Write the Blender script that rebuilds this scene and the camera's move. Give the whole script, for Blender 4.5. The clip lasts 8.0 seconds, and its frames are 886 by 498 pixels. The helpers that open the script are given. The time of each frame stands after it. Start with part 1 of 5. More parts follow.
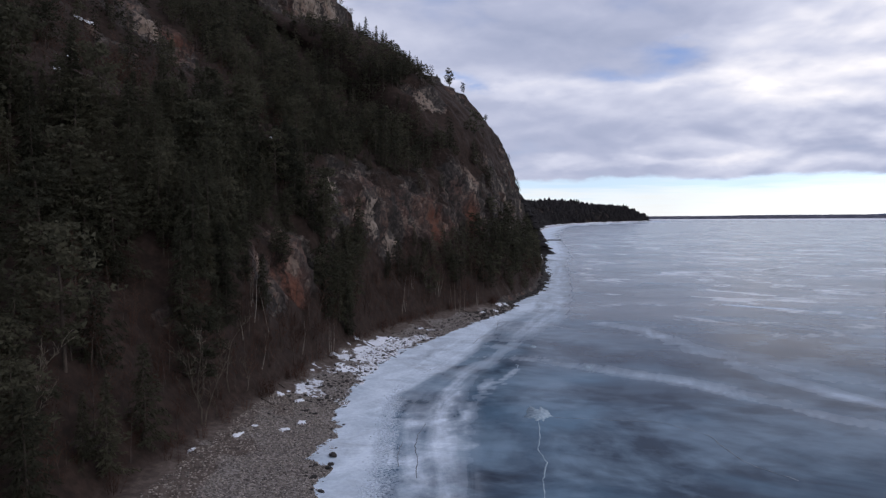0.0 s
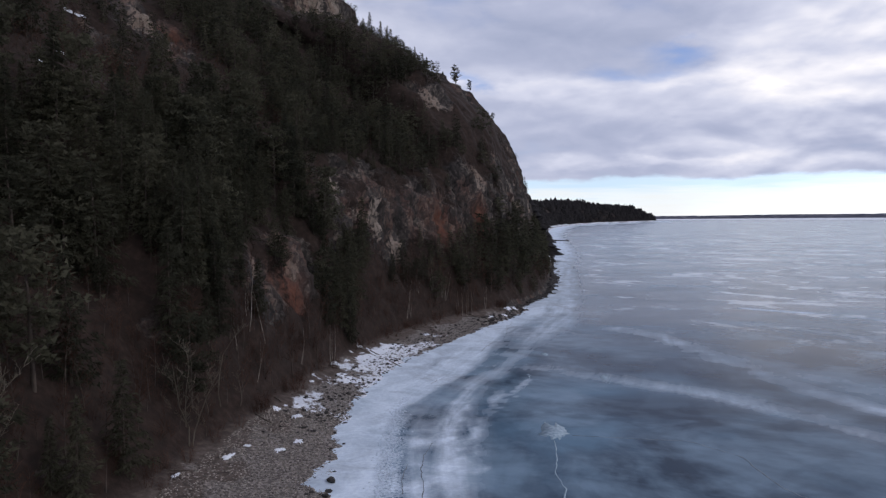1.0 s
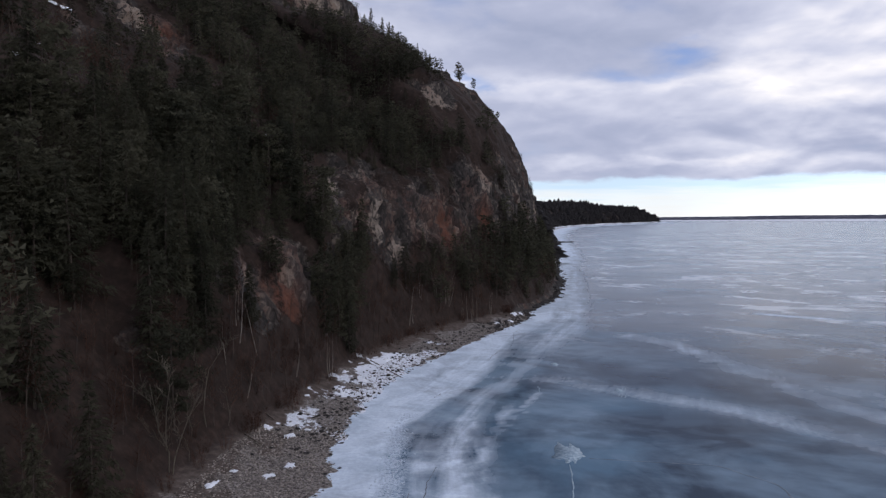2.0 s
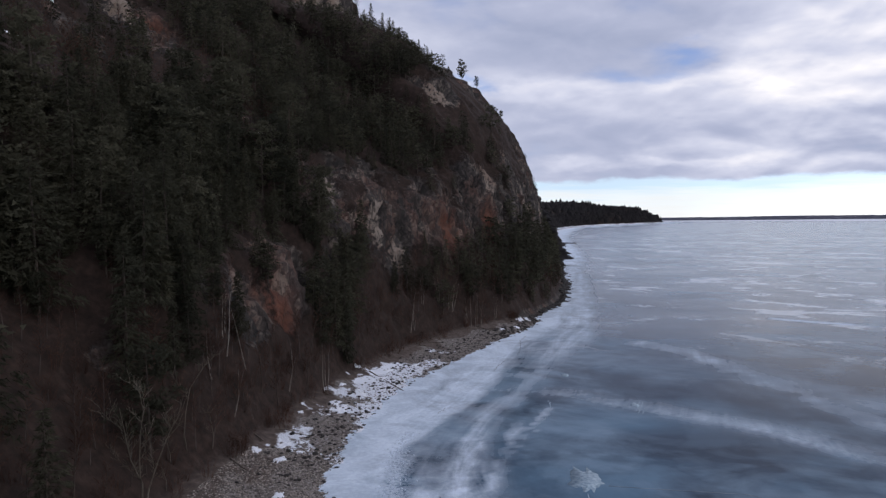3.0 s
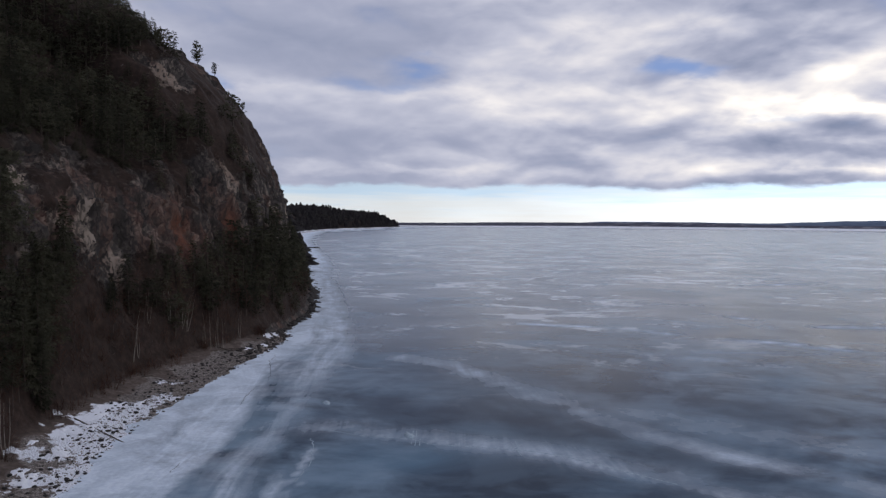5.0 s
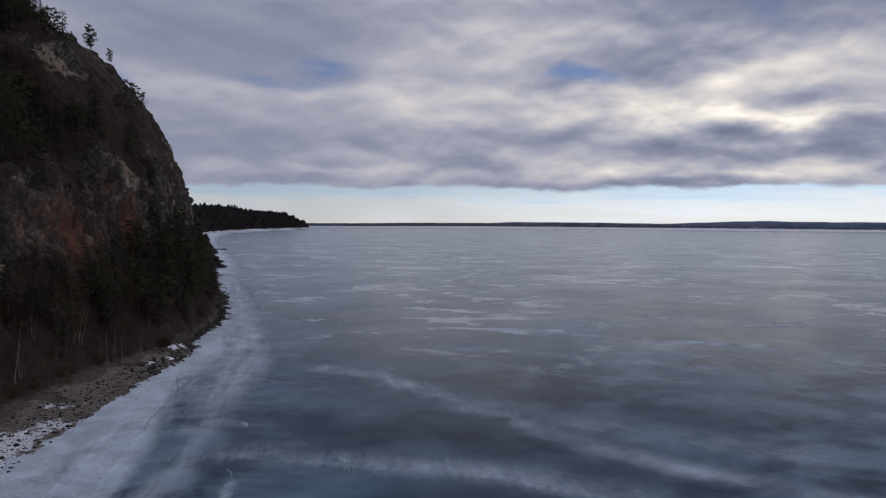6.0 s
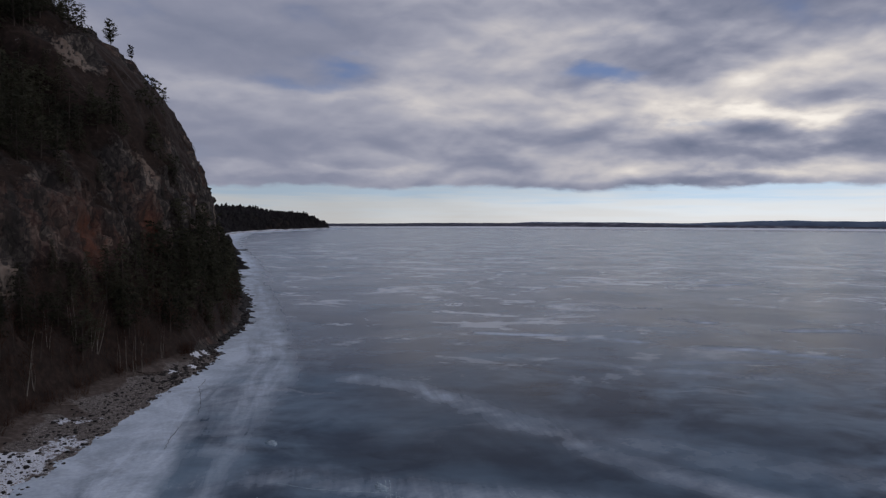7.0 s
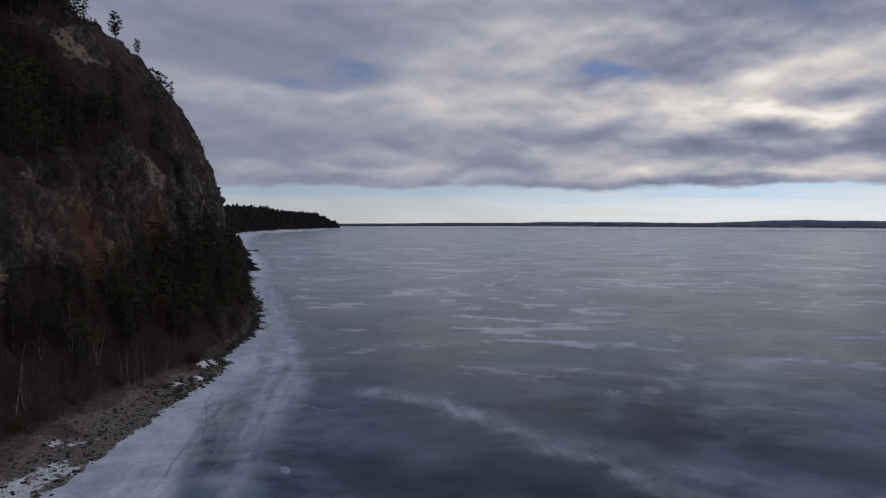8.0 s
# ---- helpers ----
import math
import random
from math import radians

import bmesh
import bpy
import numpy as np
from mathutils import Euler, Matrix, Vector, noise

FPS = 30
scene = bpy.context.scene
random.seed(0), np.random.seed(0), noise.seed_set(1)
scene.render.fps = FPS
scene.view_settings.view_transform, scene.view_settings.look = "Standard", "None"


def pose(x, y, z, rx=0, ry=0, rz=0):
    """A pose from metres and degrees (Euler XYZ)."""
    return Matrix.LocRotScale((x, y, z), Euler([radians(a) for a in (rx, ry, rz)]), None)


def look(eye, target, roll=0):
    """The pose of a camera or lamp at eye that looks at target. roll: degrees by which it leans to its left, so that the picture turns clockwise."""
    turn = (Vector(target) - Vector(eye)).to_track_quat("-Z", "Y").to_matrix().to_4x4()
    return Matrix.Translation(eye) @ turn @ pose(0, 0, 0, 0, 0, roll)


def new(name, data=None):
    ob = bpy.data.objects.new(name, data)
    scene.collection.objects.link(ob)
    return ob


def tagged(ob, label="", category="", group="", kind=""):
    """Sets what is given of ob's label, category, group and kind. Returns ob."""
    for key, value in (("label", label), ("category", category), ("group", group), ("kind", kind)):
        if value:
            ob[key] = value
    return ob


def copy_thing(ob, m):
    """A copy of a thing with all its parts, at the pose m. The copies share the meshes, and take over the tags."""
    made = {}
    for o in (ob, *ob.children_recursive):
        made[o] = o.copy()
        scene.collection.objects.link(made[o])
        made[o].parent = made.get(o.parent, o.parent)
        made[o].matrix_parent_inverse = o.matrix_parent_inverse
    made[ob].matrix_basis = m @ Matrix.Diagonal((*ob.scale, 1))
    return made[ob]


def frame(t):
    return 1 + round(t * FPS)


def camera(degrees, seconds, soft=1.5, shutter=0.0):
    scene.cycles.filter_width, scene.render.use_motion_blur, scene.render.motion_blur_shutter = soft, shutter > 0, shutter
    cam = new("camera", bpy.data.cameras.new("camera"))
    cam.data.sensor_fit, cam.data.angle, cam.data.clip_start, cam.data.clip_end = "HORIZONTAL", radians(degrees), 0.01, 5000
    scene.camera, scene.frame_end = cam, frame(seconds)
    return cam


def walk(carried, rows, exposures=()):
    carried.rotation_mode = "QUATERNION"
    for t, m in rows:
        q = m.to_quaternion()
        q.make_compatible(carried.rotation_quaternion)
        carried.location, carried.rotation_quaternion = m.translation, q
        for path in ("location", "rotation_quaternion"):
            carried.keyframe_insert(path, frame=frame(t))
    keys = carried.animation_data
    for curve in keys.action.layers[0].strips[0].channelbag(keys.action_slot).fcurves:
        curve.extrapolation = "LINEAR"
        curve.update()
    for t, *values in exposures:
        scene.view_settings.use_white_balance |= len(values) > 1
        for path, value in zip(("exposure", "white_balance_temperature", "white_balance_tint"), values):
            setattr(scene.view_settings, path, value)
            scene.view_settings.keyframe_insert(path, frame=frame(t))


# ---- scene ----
cam = camera(64.4, 8.0, soft=1.35)
rows = [
    (0, look((1.62, -5.09, 32.43), (-0.57, 94.77, 27.59), -0.11)),
    (0.5, look((1.35, -0.93, 32.52), (-1.20, 98.92, 27.70), -0.14)),
    (1, look((1.12, 3.23, 32.66), (-1.87, 103.07, 27.85), -0.23)),
    (1.5, look((0.89, 7.43, 32.81), (-2.40, 107.27, 28.06), -0.20)),
    (3, look((-0.03, 20.58, 33.21), (-3.67, 120.41, 28.67), -0.34)),
    (3.3, look((-0.24, 23.35, 33.27), (-3.93, 123.18, 28.74), -0.35)),
    (3.5, look((-0.39, 25.22, 33.29), (-3.91, 125.06, 28.79), -0.35)),
    (3.6, look((-0.46, 26.16, 33.31), (-3.02, 126.03, 28.79), -0.32)),
    (3.8, look((-0.60, 28.07, 33.33), (-0.63, 127.97, 28.80), -0.27)),
    (4, look((-0.73, 30.01, 33.34), (1.99, 129.87, 28.80), -0.21)),
    (4.2, look((-0.86, 31.97, 33.35), (4.96, 131.70, 28.86), -0.15)),
    (4.4, look((-0.98, 33.96, 33.35), (9.02, 133.36, 28.91), -0.10)),
    (4.5, look((-1.03, 34.96, 33.35), (11.96, 134.01, 28.94), -0.07)),
    (4.7, look((-1.12, 36.98, 33.35), (20.22, 134.59, 29.13), 0.17)),
    (4.9, look((-1.20, 39.03, 33.34), (27.77, 134.66, 29.31), 0.42)),
    (5, look((-1.23, 40.06, 33.34), (31.17, 134.58, 29.37), 0.48)),
    (5.1, look((-1.26, 41.10, 33.33), (33.64, 134.73, 29.41), 0.53)),
    (5.2, look((-1.28, 42.15, 33.33), (36.14, 134.80, 29.42), 0.52)),
    (5.35, look((-1.30, 43.73, 33.32), (38.76, 135.27, 29.43), 0.51)),
    (5.5, look((-1.30, 45.32, 33.30), (40.62, 136.03, 29.44), 0.49)),
    (5.8, look((-1.26, 48.54, 33.28), (42.38, 138.44, 29.45), 0.46)),
    (6.1, look((-1.14, 51.81, 33.25), (43.14, 141.40, 29.47), 0.43)),
    (6.3, look((-1.02, 54.02, 33.24), (43.41, 143.53, 29.48), 0.41)),
    (6.5, look((-0.86, 56.24, 33.23), (43.59, 145.74, 29.50), 0.39)),
    (6.8, look((-0.54, 59.61, 33.22), (42.03, 150.01, 29.45), 0.35)),
    (7, look((-0.27, 61.87, 33.22), (41.39, 152.70, 29.42), 0.32)),
    (7.5, look((0.60, 67.56, 33.28), (42.20, 158.42, 29.47), 0.27)),
    (8, look((1.78, 73.30, 33.41), (42.10, 164.73, 29.59), 0.25)),
]
walk(cam, rows, [(0, 0.30, 6500, 10), (3.5, 0.30, 6500, 10), (4.6, 0.16, 6500, 10), (5.2, -0.12, 6600, 10), (6.3, -0.56, 6600, 11), (8, -0.65, 6600, 11)])

# ---- world, sun ----
SUN_AZ, SUN_EL = radians(112), radians(32)
world = bpy.data.worlds.new("world")
scene.world = world
world.use_nodes = True


def tree_of(owner):
    nt = owner.node_tree
    nt.nodes.clear()
    return nt


def node(nt, kind, inputs=None, **props):
    n = nt.nodes.new(kind)
    for k, v in props.items():
        setattr(n, k, v)
    for k, v in (inputs or {}).items():
        if isinstance(v, bpy.types.NodeSocket):
            nt.links.new(v, n.inputs[k])
        else:
            n.inputs[k].default_value = v
    return n


def calc(nt, op, a, b=0.0, c=0.0, clamp=False):
    n = node(nt, "ShaderNodeMath", {0: a, 1: b, 2: c}, operation=op)
    n.use_clamp = clamp
    return n.outputs[0]


def ramp(nt, fac, stops, ease="LINEAR"):
    n = node(nt, "ShaderNodeValToRGB", {0: fac})
    n.color_ramp.interpolation = ease
    el = n.color_ramp.elements
    while len(el) < len(stops):
        el.new(0.5)
    for e, (p, c) in zip(el, stops):
        e.position = p
        e.color = (*c, 1) if not isinstance(c, (int, float)) else (c, c, c, 1)
    return n.outputs[0]


def mixc(nt, fac, a, b, mode="MIX"):
    n = nt.nodes.new("ShaderNodeMix")
    n.data_type, n.blend_type = "RGBA", mode
    for i, v in ((0, fac), (6, a), (7, b)):
        if isinstance(v, bpy.types.NodeSocket):
            nt.links.new(v, n.inputs[i])
        else:
            n.inputs[i].default_value = (*v, 1) if isinstance(v, tuple) else v
    return n.outputs[2]


def noise_of(nt, vec, scale, detail=4.0, rough=0.55, distort=0.0):
    return node(nt, "ShaderNodeTexNoise", {"Vector": vec, "Scale": scale, "Detail": detail,
                "Roughness": rough, "Distortion": distort}).outputs[0]


def stretch(nt, vec, scale=(1, 1, 1), move=(0, 0, 0), turn=0.0):
    return node(nt, "ShaderNodeMapping", {"Vector": vec, "Scale": scale, "Location": move,
                "Rotation": (0, 0, turn)}).outputs[0]


# broken cloud deck over a clear band along the horizon
nt = tree_of(world)
sky = node(nt, "ShaderNodeTexSky", sky_type="NISHITA", sun_disc=False, sun_elevation=SUN_EL,
           sun_rotation=SUN_AZ, altitude=300.0, air_density=1.0, dust_density=0.4, ozone_density=5.0)
gen = node(nt, "ShaderNodeTexCoord").outputs["Generated"]
sep = node(nt, "ShaderNodeSeparateXYZ", {0: gen})
up = calc(nt, "MAXIMUM", sep.outputs[2], 0.0)


def deck_at(lift):
    """How thick the deck is in a direction, or a little above it."""
    den = calc(nt, "ADD", calc(nt, "MAXIMUM", calc(nt, "ADD", sep.outputs[2], lift), 0.0), 0.23)
    flat = node(nt, "ShaderNodeCombineXYZ", {0: calc(nt, "DIVIDE", sep.outputs[0], den),
                1: calc(nt, "DIVIDE", sep.outputs[1], den), 2: 0.3}).outputs[0]
    flat = stretch(nt, flat, (1, 1, 1), (3.1, 0.7, 0))
    return flat, noise_of(nt, flat, 2.2, 4.0, 0.42, 0.2)


flat, puff = deck_at(0.0)
above = deck_at(0.020)[1]
tone = noise_of(nt, stretch(nt, flat, (1, 1, 1), (7.3, 2.2, 1)), 1.3, 4.0, 0.45, 0.15)
soft = noise_of(nt, stretch(nt, gen, (9, 9, 26)), 1.0, 5.0, 0.55)
roll = noise_of(nt, stretch(nt, gen, (12, 12, 30), (2.3, 5.1, 0.4)), 1.0, 4.0, 0.48, 0.3)
roll_above = noise_of(nt, stretch(nt, gen, (12, 12, 30), (2.3, 5.1, 0.75)), 1.0, 4.0, 0.48, 0.3)
# lit heads over shaded undersides
relief = calc(nt, "ADD", calc(nt, "MULTIPLY", calc(nt, "SUBTRACT", puff, above), 0.55), calc(nt, "MULTIPLY", calc(nt, "SUBTRACT", roll, roll_above), 0.30))
azim = calc(nt, "ADD", calc(nt, "MULTIPLY", calc(nt, "ARCTAN2", sep.outputs[0], sep.outputs[1]), 57.2958),
            calc(nt, "MULTIPLY", calc(nt, "SUBTRACT", puff, 0.5), 16.0))
elev = calc(nt, "ADD", calc(nt, "MULTIPLY", calc(nt, "ARCSINE", sep.outputs[2]), 57.2958),
            calc(nt, "MULTIPLY", calc(nt, "SUBTRACT", soft, 0.5), 4.0))


def banks(forms):
    """Cloud banks and breaks: azimuth, elevation, half width, half height in degrees, amount."""
    total = 0.0
    for a, e, wa, we, amount in forms:
        x = calc(nt, "POWER", calc(nt, "ABSOLUTE", calc(nt, "DIVIDE", calc(nt, "SUBTRACT", azim, a), wa)), 2.0)
        y = calc(nt, "POWER", calc(nt, "ABSOLUTE", calc(nt, "DIVIDE", calc(nt, "SUBTRACT", elev, e), we)), 2.0)
        g = calc(nt, "EXPONENT", calc(nt, "MULTIPLY", calc(nt, "ADD", x, y), -1.0))
        g = calc(nt, "MULTIPLY", g, calc(nt, "MULTIPLY_ADD", puff, 2.4, -0.2))
        total = calc(nt, "ADD", total, calc(nt, "MULTIPLY", g, amount))
    return total


# where blue shows through, and where the deck is bright or grey
gaps = banks([(16, 12.6, 5, 0.9, 0.36), (12, 10.9, 5, 0.7, 0.30), (2, 10.8, 4, 0.8, 0.36), (37, 11.7, 3.2, 1.3, 0.52), (45.5, 7.8, 3.0, 0.6, 0.34), (56, 10.5, 3, 0.9, 0.22),
              (52, 16, 14, 3, -0.16), (10, 15.5, 12, 2.0, -0.08), (5, 5.2, 6, 0.8, 0.10), (30, 17.5, 4, 1.2, 0.15), (44, 13, 4, 1.5, -0.1)])
light = banks([(40, 9.5, 22, 7, 0.06), (34, 6.6, 17, 2.6, 0.085), (38, 14.5, 18, 2.5, -0.03), (58, 8.0, 12, 6, 0.09), (4, 10.0, 3.5, 0.7, 0.14), (11, 10.2, 3.5, 0.8, 0.15), (18, 10.5, 5, 0.9, 0.19), (25, 9.9, 5, 0.8, 0.15), (10, 13.2, 9, 1.6, -0.07), (27, 15.6, 5, 1.6, 0.07),
               (30, 13.4, 5, 1.6, 0.20), (38, 9.9, 5, 0.9, 0.24), (51, 10.8, 4.5, 0.9, 0.26), (51, 13.8, 3, 0.9, 0.18), (43, 8.8, 6, 0.6, 0.20), (53, 7.9, 8, 0.6, 0.42), (47, 8.3, 10, 0.5, 0.16), (46, 3.6, 4, 0.35, 0.2),
               (53, 3.6, 4, 0.4, 0.16), (14, 4.1, 14, 0.5, 0.16), (3, 13.5, 7, 2.6, -0.05), (44, 12.3, 4, 1.6, -0.16), (49, 5.6, 7, 0.9, -0.30), (58, 5.4, 6, 0.9, -0.22),
               (37, 5.2, 8, 0.8, -0.08), (12, 6.6, 13, 1.2, -0.10), (16, 15, 8, 1.6, -0.07), (48, 17, 9, 2.0, -0.14), (30, 7.0, 7, 0.9, -0.09)])
edge = calc(nt, "ADD", up, calc(nt, "MULTIPLY", calc(nt, "SUBTRACT", soft, 0.5), 0.034))
deck = node(nt, "ShaderNodeMapRange", {0: edge, 1: 0.046, 2: 0.053}, interpolation_type="SMOOTHSTEP").outputs[0]
cover = calc(nt, "SUBTRACT", calc(nt, "ADD", puff, calc(nt, "MULTIPLY_ADD", roll, 0.45, 0.03)), gaps)
thick = node(nt, "ShaderNodeMapRange", {0: cover, 1: 0.22, 2: 0.60, 3: 0.12, 4: 1.0}, interpolation_type="SMOOTHSTEP").outputs[0]
wisps = noise_of(nt, stretch(nt, gen, (5, 5, 80)), 1.3, 5.0, 0.55)
low = node(nt, "ShaderNodeMapRange", {0: wisps, 1: 0.36, 2: 0.62, 3: 0.88, 4: 1.0}, interpolation_type="SMOOTHSTEP").outputs[0]
cloud = calc(nt, "ADD", calc(nt, "MULTIPLY", deck, thick),
             calc(nt, "MULTIPLY", calc(nt, "SUBTRACT", 1.0, deck), low), clamp=True)
shade = calc(nt, "ADD", calc(nt, "MULTIPLY", tone, 0.42), calc(nt, "ADD", calc(nt, "MULTIPLY", puff, 0.38), calc(nt, "ADD", calc(nt, "MULTIPLY", roll, 0.26), relief)))
# the deck is more broken towards the sun
broken = node(nt, "ShaderNodeMapRange", {0: azim, 1: 12.0, 2: 42.0, 3: 0.52, 4: 1.40}, interpolation_type="SMOOTHSTEP").outputs[0]
shade = calc(nt, "ADD", calc(nt, "MULTIPLY_ADD", calc(nt, "SUBTRACT", shade, 0.53), broken, node(nt, "ShaderNodeMapRange", {0: azim, 1: 14.0, 2: 40.0, 3: 0.445, 4: 0.525}).outputs[0]), light)
colour = ramp(nt, calc(nt, "MULTIPLY", shade, 0.75), [(0.13, (0.24, 0.28, 0.41)), (0.30, (0.38, 0.41, 0.545)), (0.42, (0.54, 0.56, 0.68)), (0.555, (0.76, 0.75, 0.81)), (0.72, (1.06, 1.01, 0.98)), (0.92, (1.45, 1.38, 1.28))])
sunward = node(nt, "ShaderNodeMapRange", {0: azim, 1: 8.0, 2: 50.0, 3: 0.84, 4: 1.36}, interpolation_type="SMOOTHSTEP").outputs[0]
height = calc(nt, "ADD", calc(nt, "MULTIPLY", up, 16.0), calc(nt, "MULTIPLY", calc(nt, "SUBTRACT", wisps, 0.5), 1.1))
band = ramp(nt, height, [(0.05, (0.90, 0.925, 0.94)), (0.40, (0.85, 0.915, 0.97)), (0.75, (0.62, 0.79, 0.97))])
band = node(nt, "ShaderNodeVectorMath", {0: band, "Scale": sunward}, operation="SCALE").outputs[0]
colour = mixc(nt, deck, band, colour)
sky_bg = node(nt, "ShaderNodeBackground", {"Color": mixc(nt, 1.0, sky.outputs[0], (1.12, 0.98, 1.12), "MULTIPLY"), "Strength": 0.11})
cloud_bg = node(nt, "ShaderNodeBackground", {"Color": colour, "Strength": 1.0})
both = node(nt, "ShaderNodeMixShader", {0: cloud, 1: sky_bg.outputs[0], 2: cloud_bg.outputs[0]})
node(nt, "ShaderNodeOutputWorld", {0: both.outputs[0]})

sun = new("sun", bpy.data.lights.new("sun", "SUN"))
sun.data.energy, sun.data.angle, sun.data.color = 0.35, radians(25), (1.0, 0.94, 0.88)
sun_way = Vector((math.sin(SUN_AZ) * math.cos(SUN_EL), math.cos(SUN_AZ) * math.cos(SUN_EL), math.sin(SUN_EL)))
sun.matrix_world = look(sun_way * 400 + Vector((0, 200, 0)), (0, 200, 0))


# ---- materials ----
def material(name, build):
    m = bpy.data.materials.new(name)
    m.use_nodes = True
    t = tree_of(m)
    bsdf = node(t, "ShaderNodeBsdfPrincipled")
    node(t, "ShaderNodeOutputMaterial", {0: bsdf.outputs[0]})
    build(t, bsdf)
    return m


def put(nt, bsdf, **inputs):
    for k, v in inputs.items():
        k = k.replace("_", " ")
        if isinstance(v, bpy.types.NodeSocket):
            nt.links.new(v, bsdf.inputs[k])
        else:
            bsdf.inputs[k].default_value = (*v, 1) if isinstance(v, tuple) else v


def where(nt):
    return node(nt, "ShaderNodeNewGeometry").outputs["Position"]


def attr(nt, name):
    return node(nt, "ShaderNodeAttribute", attribute_name=name).outputs["Fac"]


def bump(nt, height, strength, distance):
    return node(nt, "ShaderNodeBump", {"Height": height, "Strength": strength, "Distance": distance}).outputs[0]


def windward(nt, p, along, across):
    """World place in axes along and across the wind, scaled."""
    return stretch(nt, stretch(nt, p, turn=radians(27)), (along, across, 1))


def ice_mat(nt, b):
    p = where(nt)
    broad = noise_of(nt, windward(nt, p, 0.85, 1.15), 0.026, 6.0, 0.60, 0.8)
    mid = noise_of(nt, p, 0.11, 6.0, 0.6, 1.2)
    fine = noise_of(nt, p, 1.4, 5.0, 0.65)
    drift = noise_of(nt, windward(nt, p, 0.6, 1.1), 0.06, 6.0, 0.6, 0.3)
    streak = noise_of(nt, windward(nt, p, 0.8, 1.0), 0.075, 4.0, 0.50, 0.5)
    base = ramp(nt, broad, [(0.36, (0.014, 0.022, 0.040)), (0.50, (0.040, 0.070, 0.112)), (0.64, (0.105, 0.19, 0.275))])
    base = mixc(nt, calc(nt, "MULTIPLY", mid, 0.35), base, (0.036, 0.070, 0.112))
    base = mixc(nt, node(nt, "ShaderNodeMapRange", {0: streak, 1: 0.36, 2: 0.46, 3: 0.45, 4: 0.0}).outputs[0], base, (0.024, 0.042, 0.070))
    base = mixc(nt, calc(nt, "MULTIPLY", attr(nt, "clear"), 0.50), base, (0.022, 0.038, 0.066))
    # sky sheen on far ice, painted in as a paler base colour
    base = mixc(nt, calc(nt, "MULTIPLY", attr(nt, "far_sheen"), calc(nt, "MULTIPLY_ADD", broad, 0.9, 0.2)), base, (0.32, 0.42, 0.50))
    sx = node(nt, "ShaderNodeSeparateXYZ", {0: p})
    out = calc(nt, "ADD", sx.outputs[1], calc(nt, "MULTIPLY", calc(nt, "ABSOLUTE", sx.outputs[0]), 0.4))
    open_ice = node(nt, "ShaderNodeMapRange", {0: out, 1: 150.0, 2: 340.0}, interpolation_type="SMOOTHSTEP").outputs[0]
    rags = noise_of(nt, windward(nt, p, 1.0, 1.15), 0.021, 7.0, 0.62, 0.8)
    swell = noise_of(nt, p, 0.012, 3.0, 0.5)
    rags = calc(nt, "ADD", rags, calc(nt, "MULTIPLY", calc(nt, "SUBTRACT", swell, 0.5), 0.25))
    pale = calc(nt, "MULTIPLY", node(nt, "ShaderNodeMapRange", {0: rags, 1: 0.57, 2: 0.65, 4: 1.1}, interpolation_type="SMOOTHSTEP").outputs[0], open_ice)
    dim = calc(nt, "MULTIPLY", node(nt, "ShaderNodeMapRange", {0: rags, 1: 0.50, 2: 0.40}, interpolation_type="SMOOTHSTEP").outputs[0], open_ice)
    scraps = noise_of(nt, windward(nt, p, 0.8, 1.15), 0.052, 7.0, 0.64, 0.7)
    scraps = calc(nt, "ADD", scraps, calc(nt, "MULTIPLY", calc(nt, "SUBTRACT", swell, 0.5), 0.3))
    pale = calc(nt, "MAXIMUM", pale, calc(nt, "MULTIPLY", node(nt, "ShaderNodeMapRange", {0: scraps, 1: 0.59, 2: 0.64, 4: 1.25}, interpolation_type="SMOOTHSTEP").outputs[0], open_ice))
    dim = calc(nt, "MAXIMUM", dim, calc(nt, "MULTIPLY", node(nt, "ShaderNodeMapRange", {0: scraps, 1: 0.43, 2: 0.36, 4: 0.8}, interpolation_type="SMOOTHSTEP").outputs[0], open_ice))
    snow = attr(nt, "snow")
    feather = noise_of(nt, windward(nt, p, 0.32, 1.0), 0.24, 6.0, 0.62, 0.9)
    s = calc(nt, "ADD", snow, calc(nt, "MULTIPLY", calc(nt, "SUBTRACT", mid, 0.5), calc(nt, "MULTIPLY", snow, 1.8)))
    s = calc(nt, "ADD", s, calc(nt, "MULTIPLY", calc(nt, "SUBTRACT", fine, 0.5), calc(nt, "MULTIPLY", snow, 0.4)))
    s = calc(nt, "ADD", s, calc(nt, "MULTIPLY", calc(nt, "SUBTRACT", feather, 0.52), calc(nt, "MULTIPLY", snow, calc(nt, "MULTIPLY_ADD", snow, -0.35, 0.35))))
    mottle = noise_of(nt, p, 0.05, 6.0, 0.58, 0.6)
    thin = node(nt, "ShaderNodeMapRange", {0: calc(nt, "ADD", calc(nt, "MULTIPLY", mottle, 0.6), calc(nt, "MULTIPLY", drift, 0.4)), 1: 0.42, 2: 0.59, 4: 0.8}, interpolation_type="SMOOTHSTEP").outputs[0]
    bright = node(nt, "ShaderNodeMapRange", {0: streak, 1: 0.545, 2: 0.63, 4: 0.85}, interpolation_type="SMOOTHSTEP").outputs[0]
    blotch = noise_of(nt, windward(nt, p, 0.9, 1.1), 0.13, 4.0, 0.50, 0.8)
    thin = calc(nt, "ADD", thin, calc(nt, "MULTIPLY", calc(nt, "SUBTRACT", blotch, 0.5), 1.3))
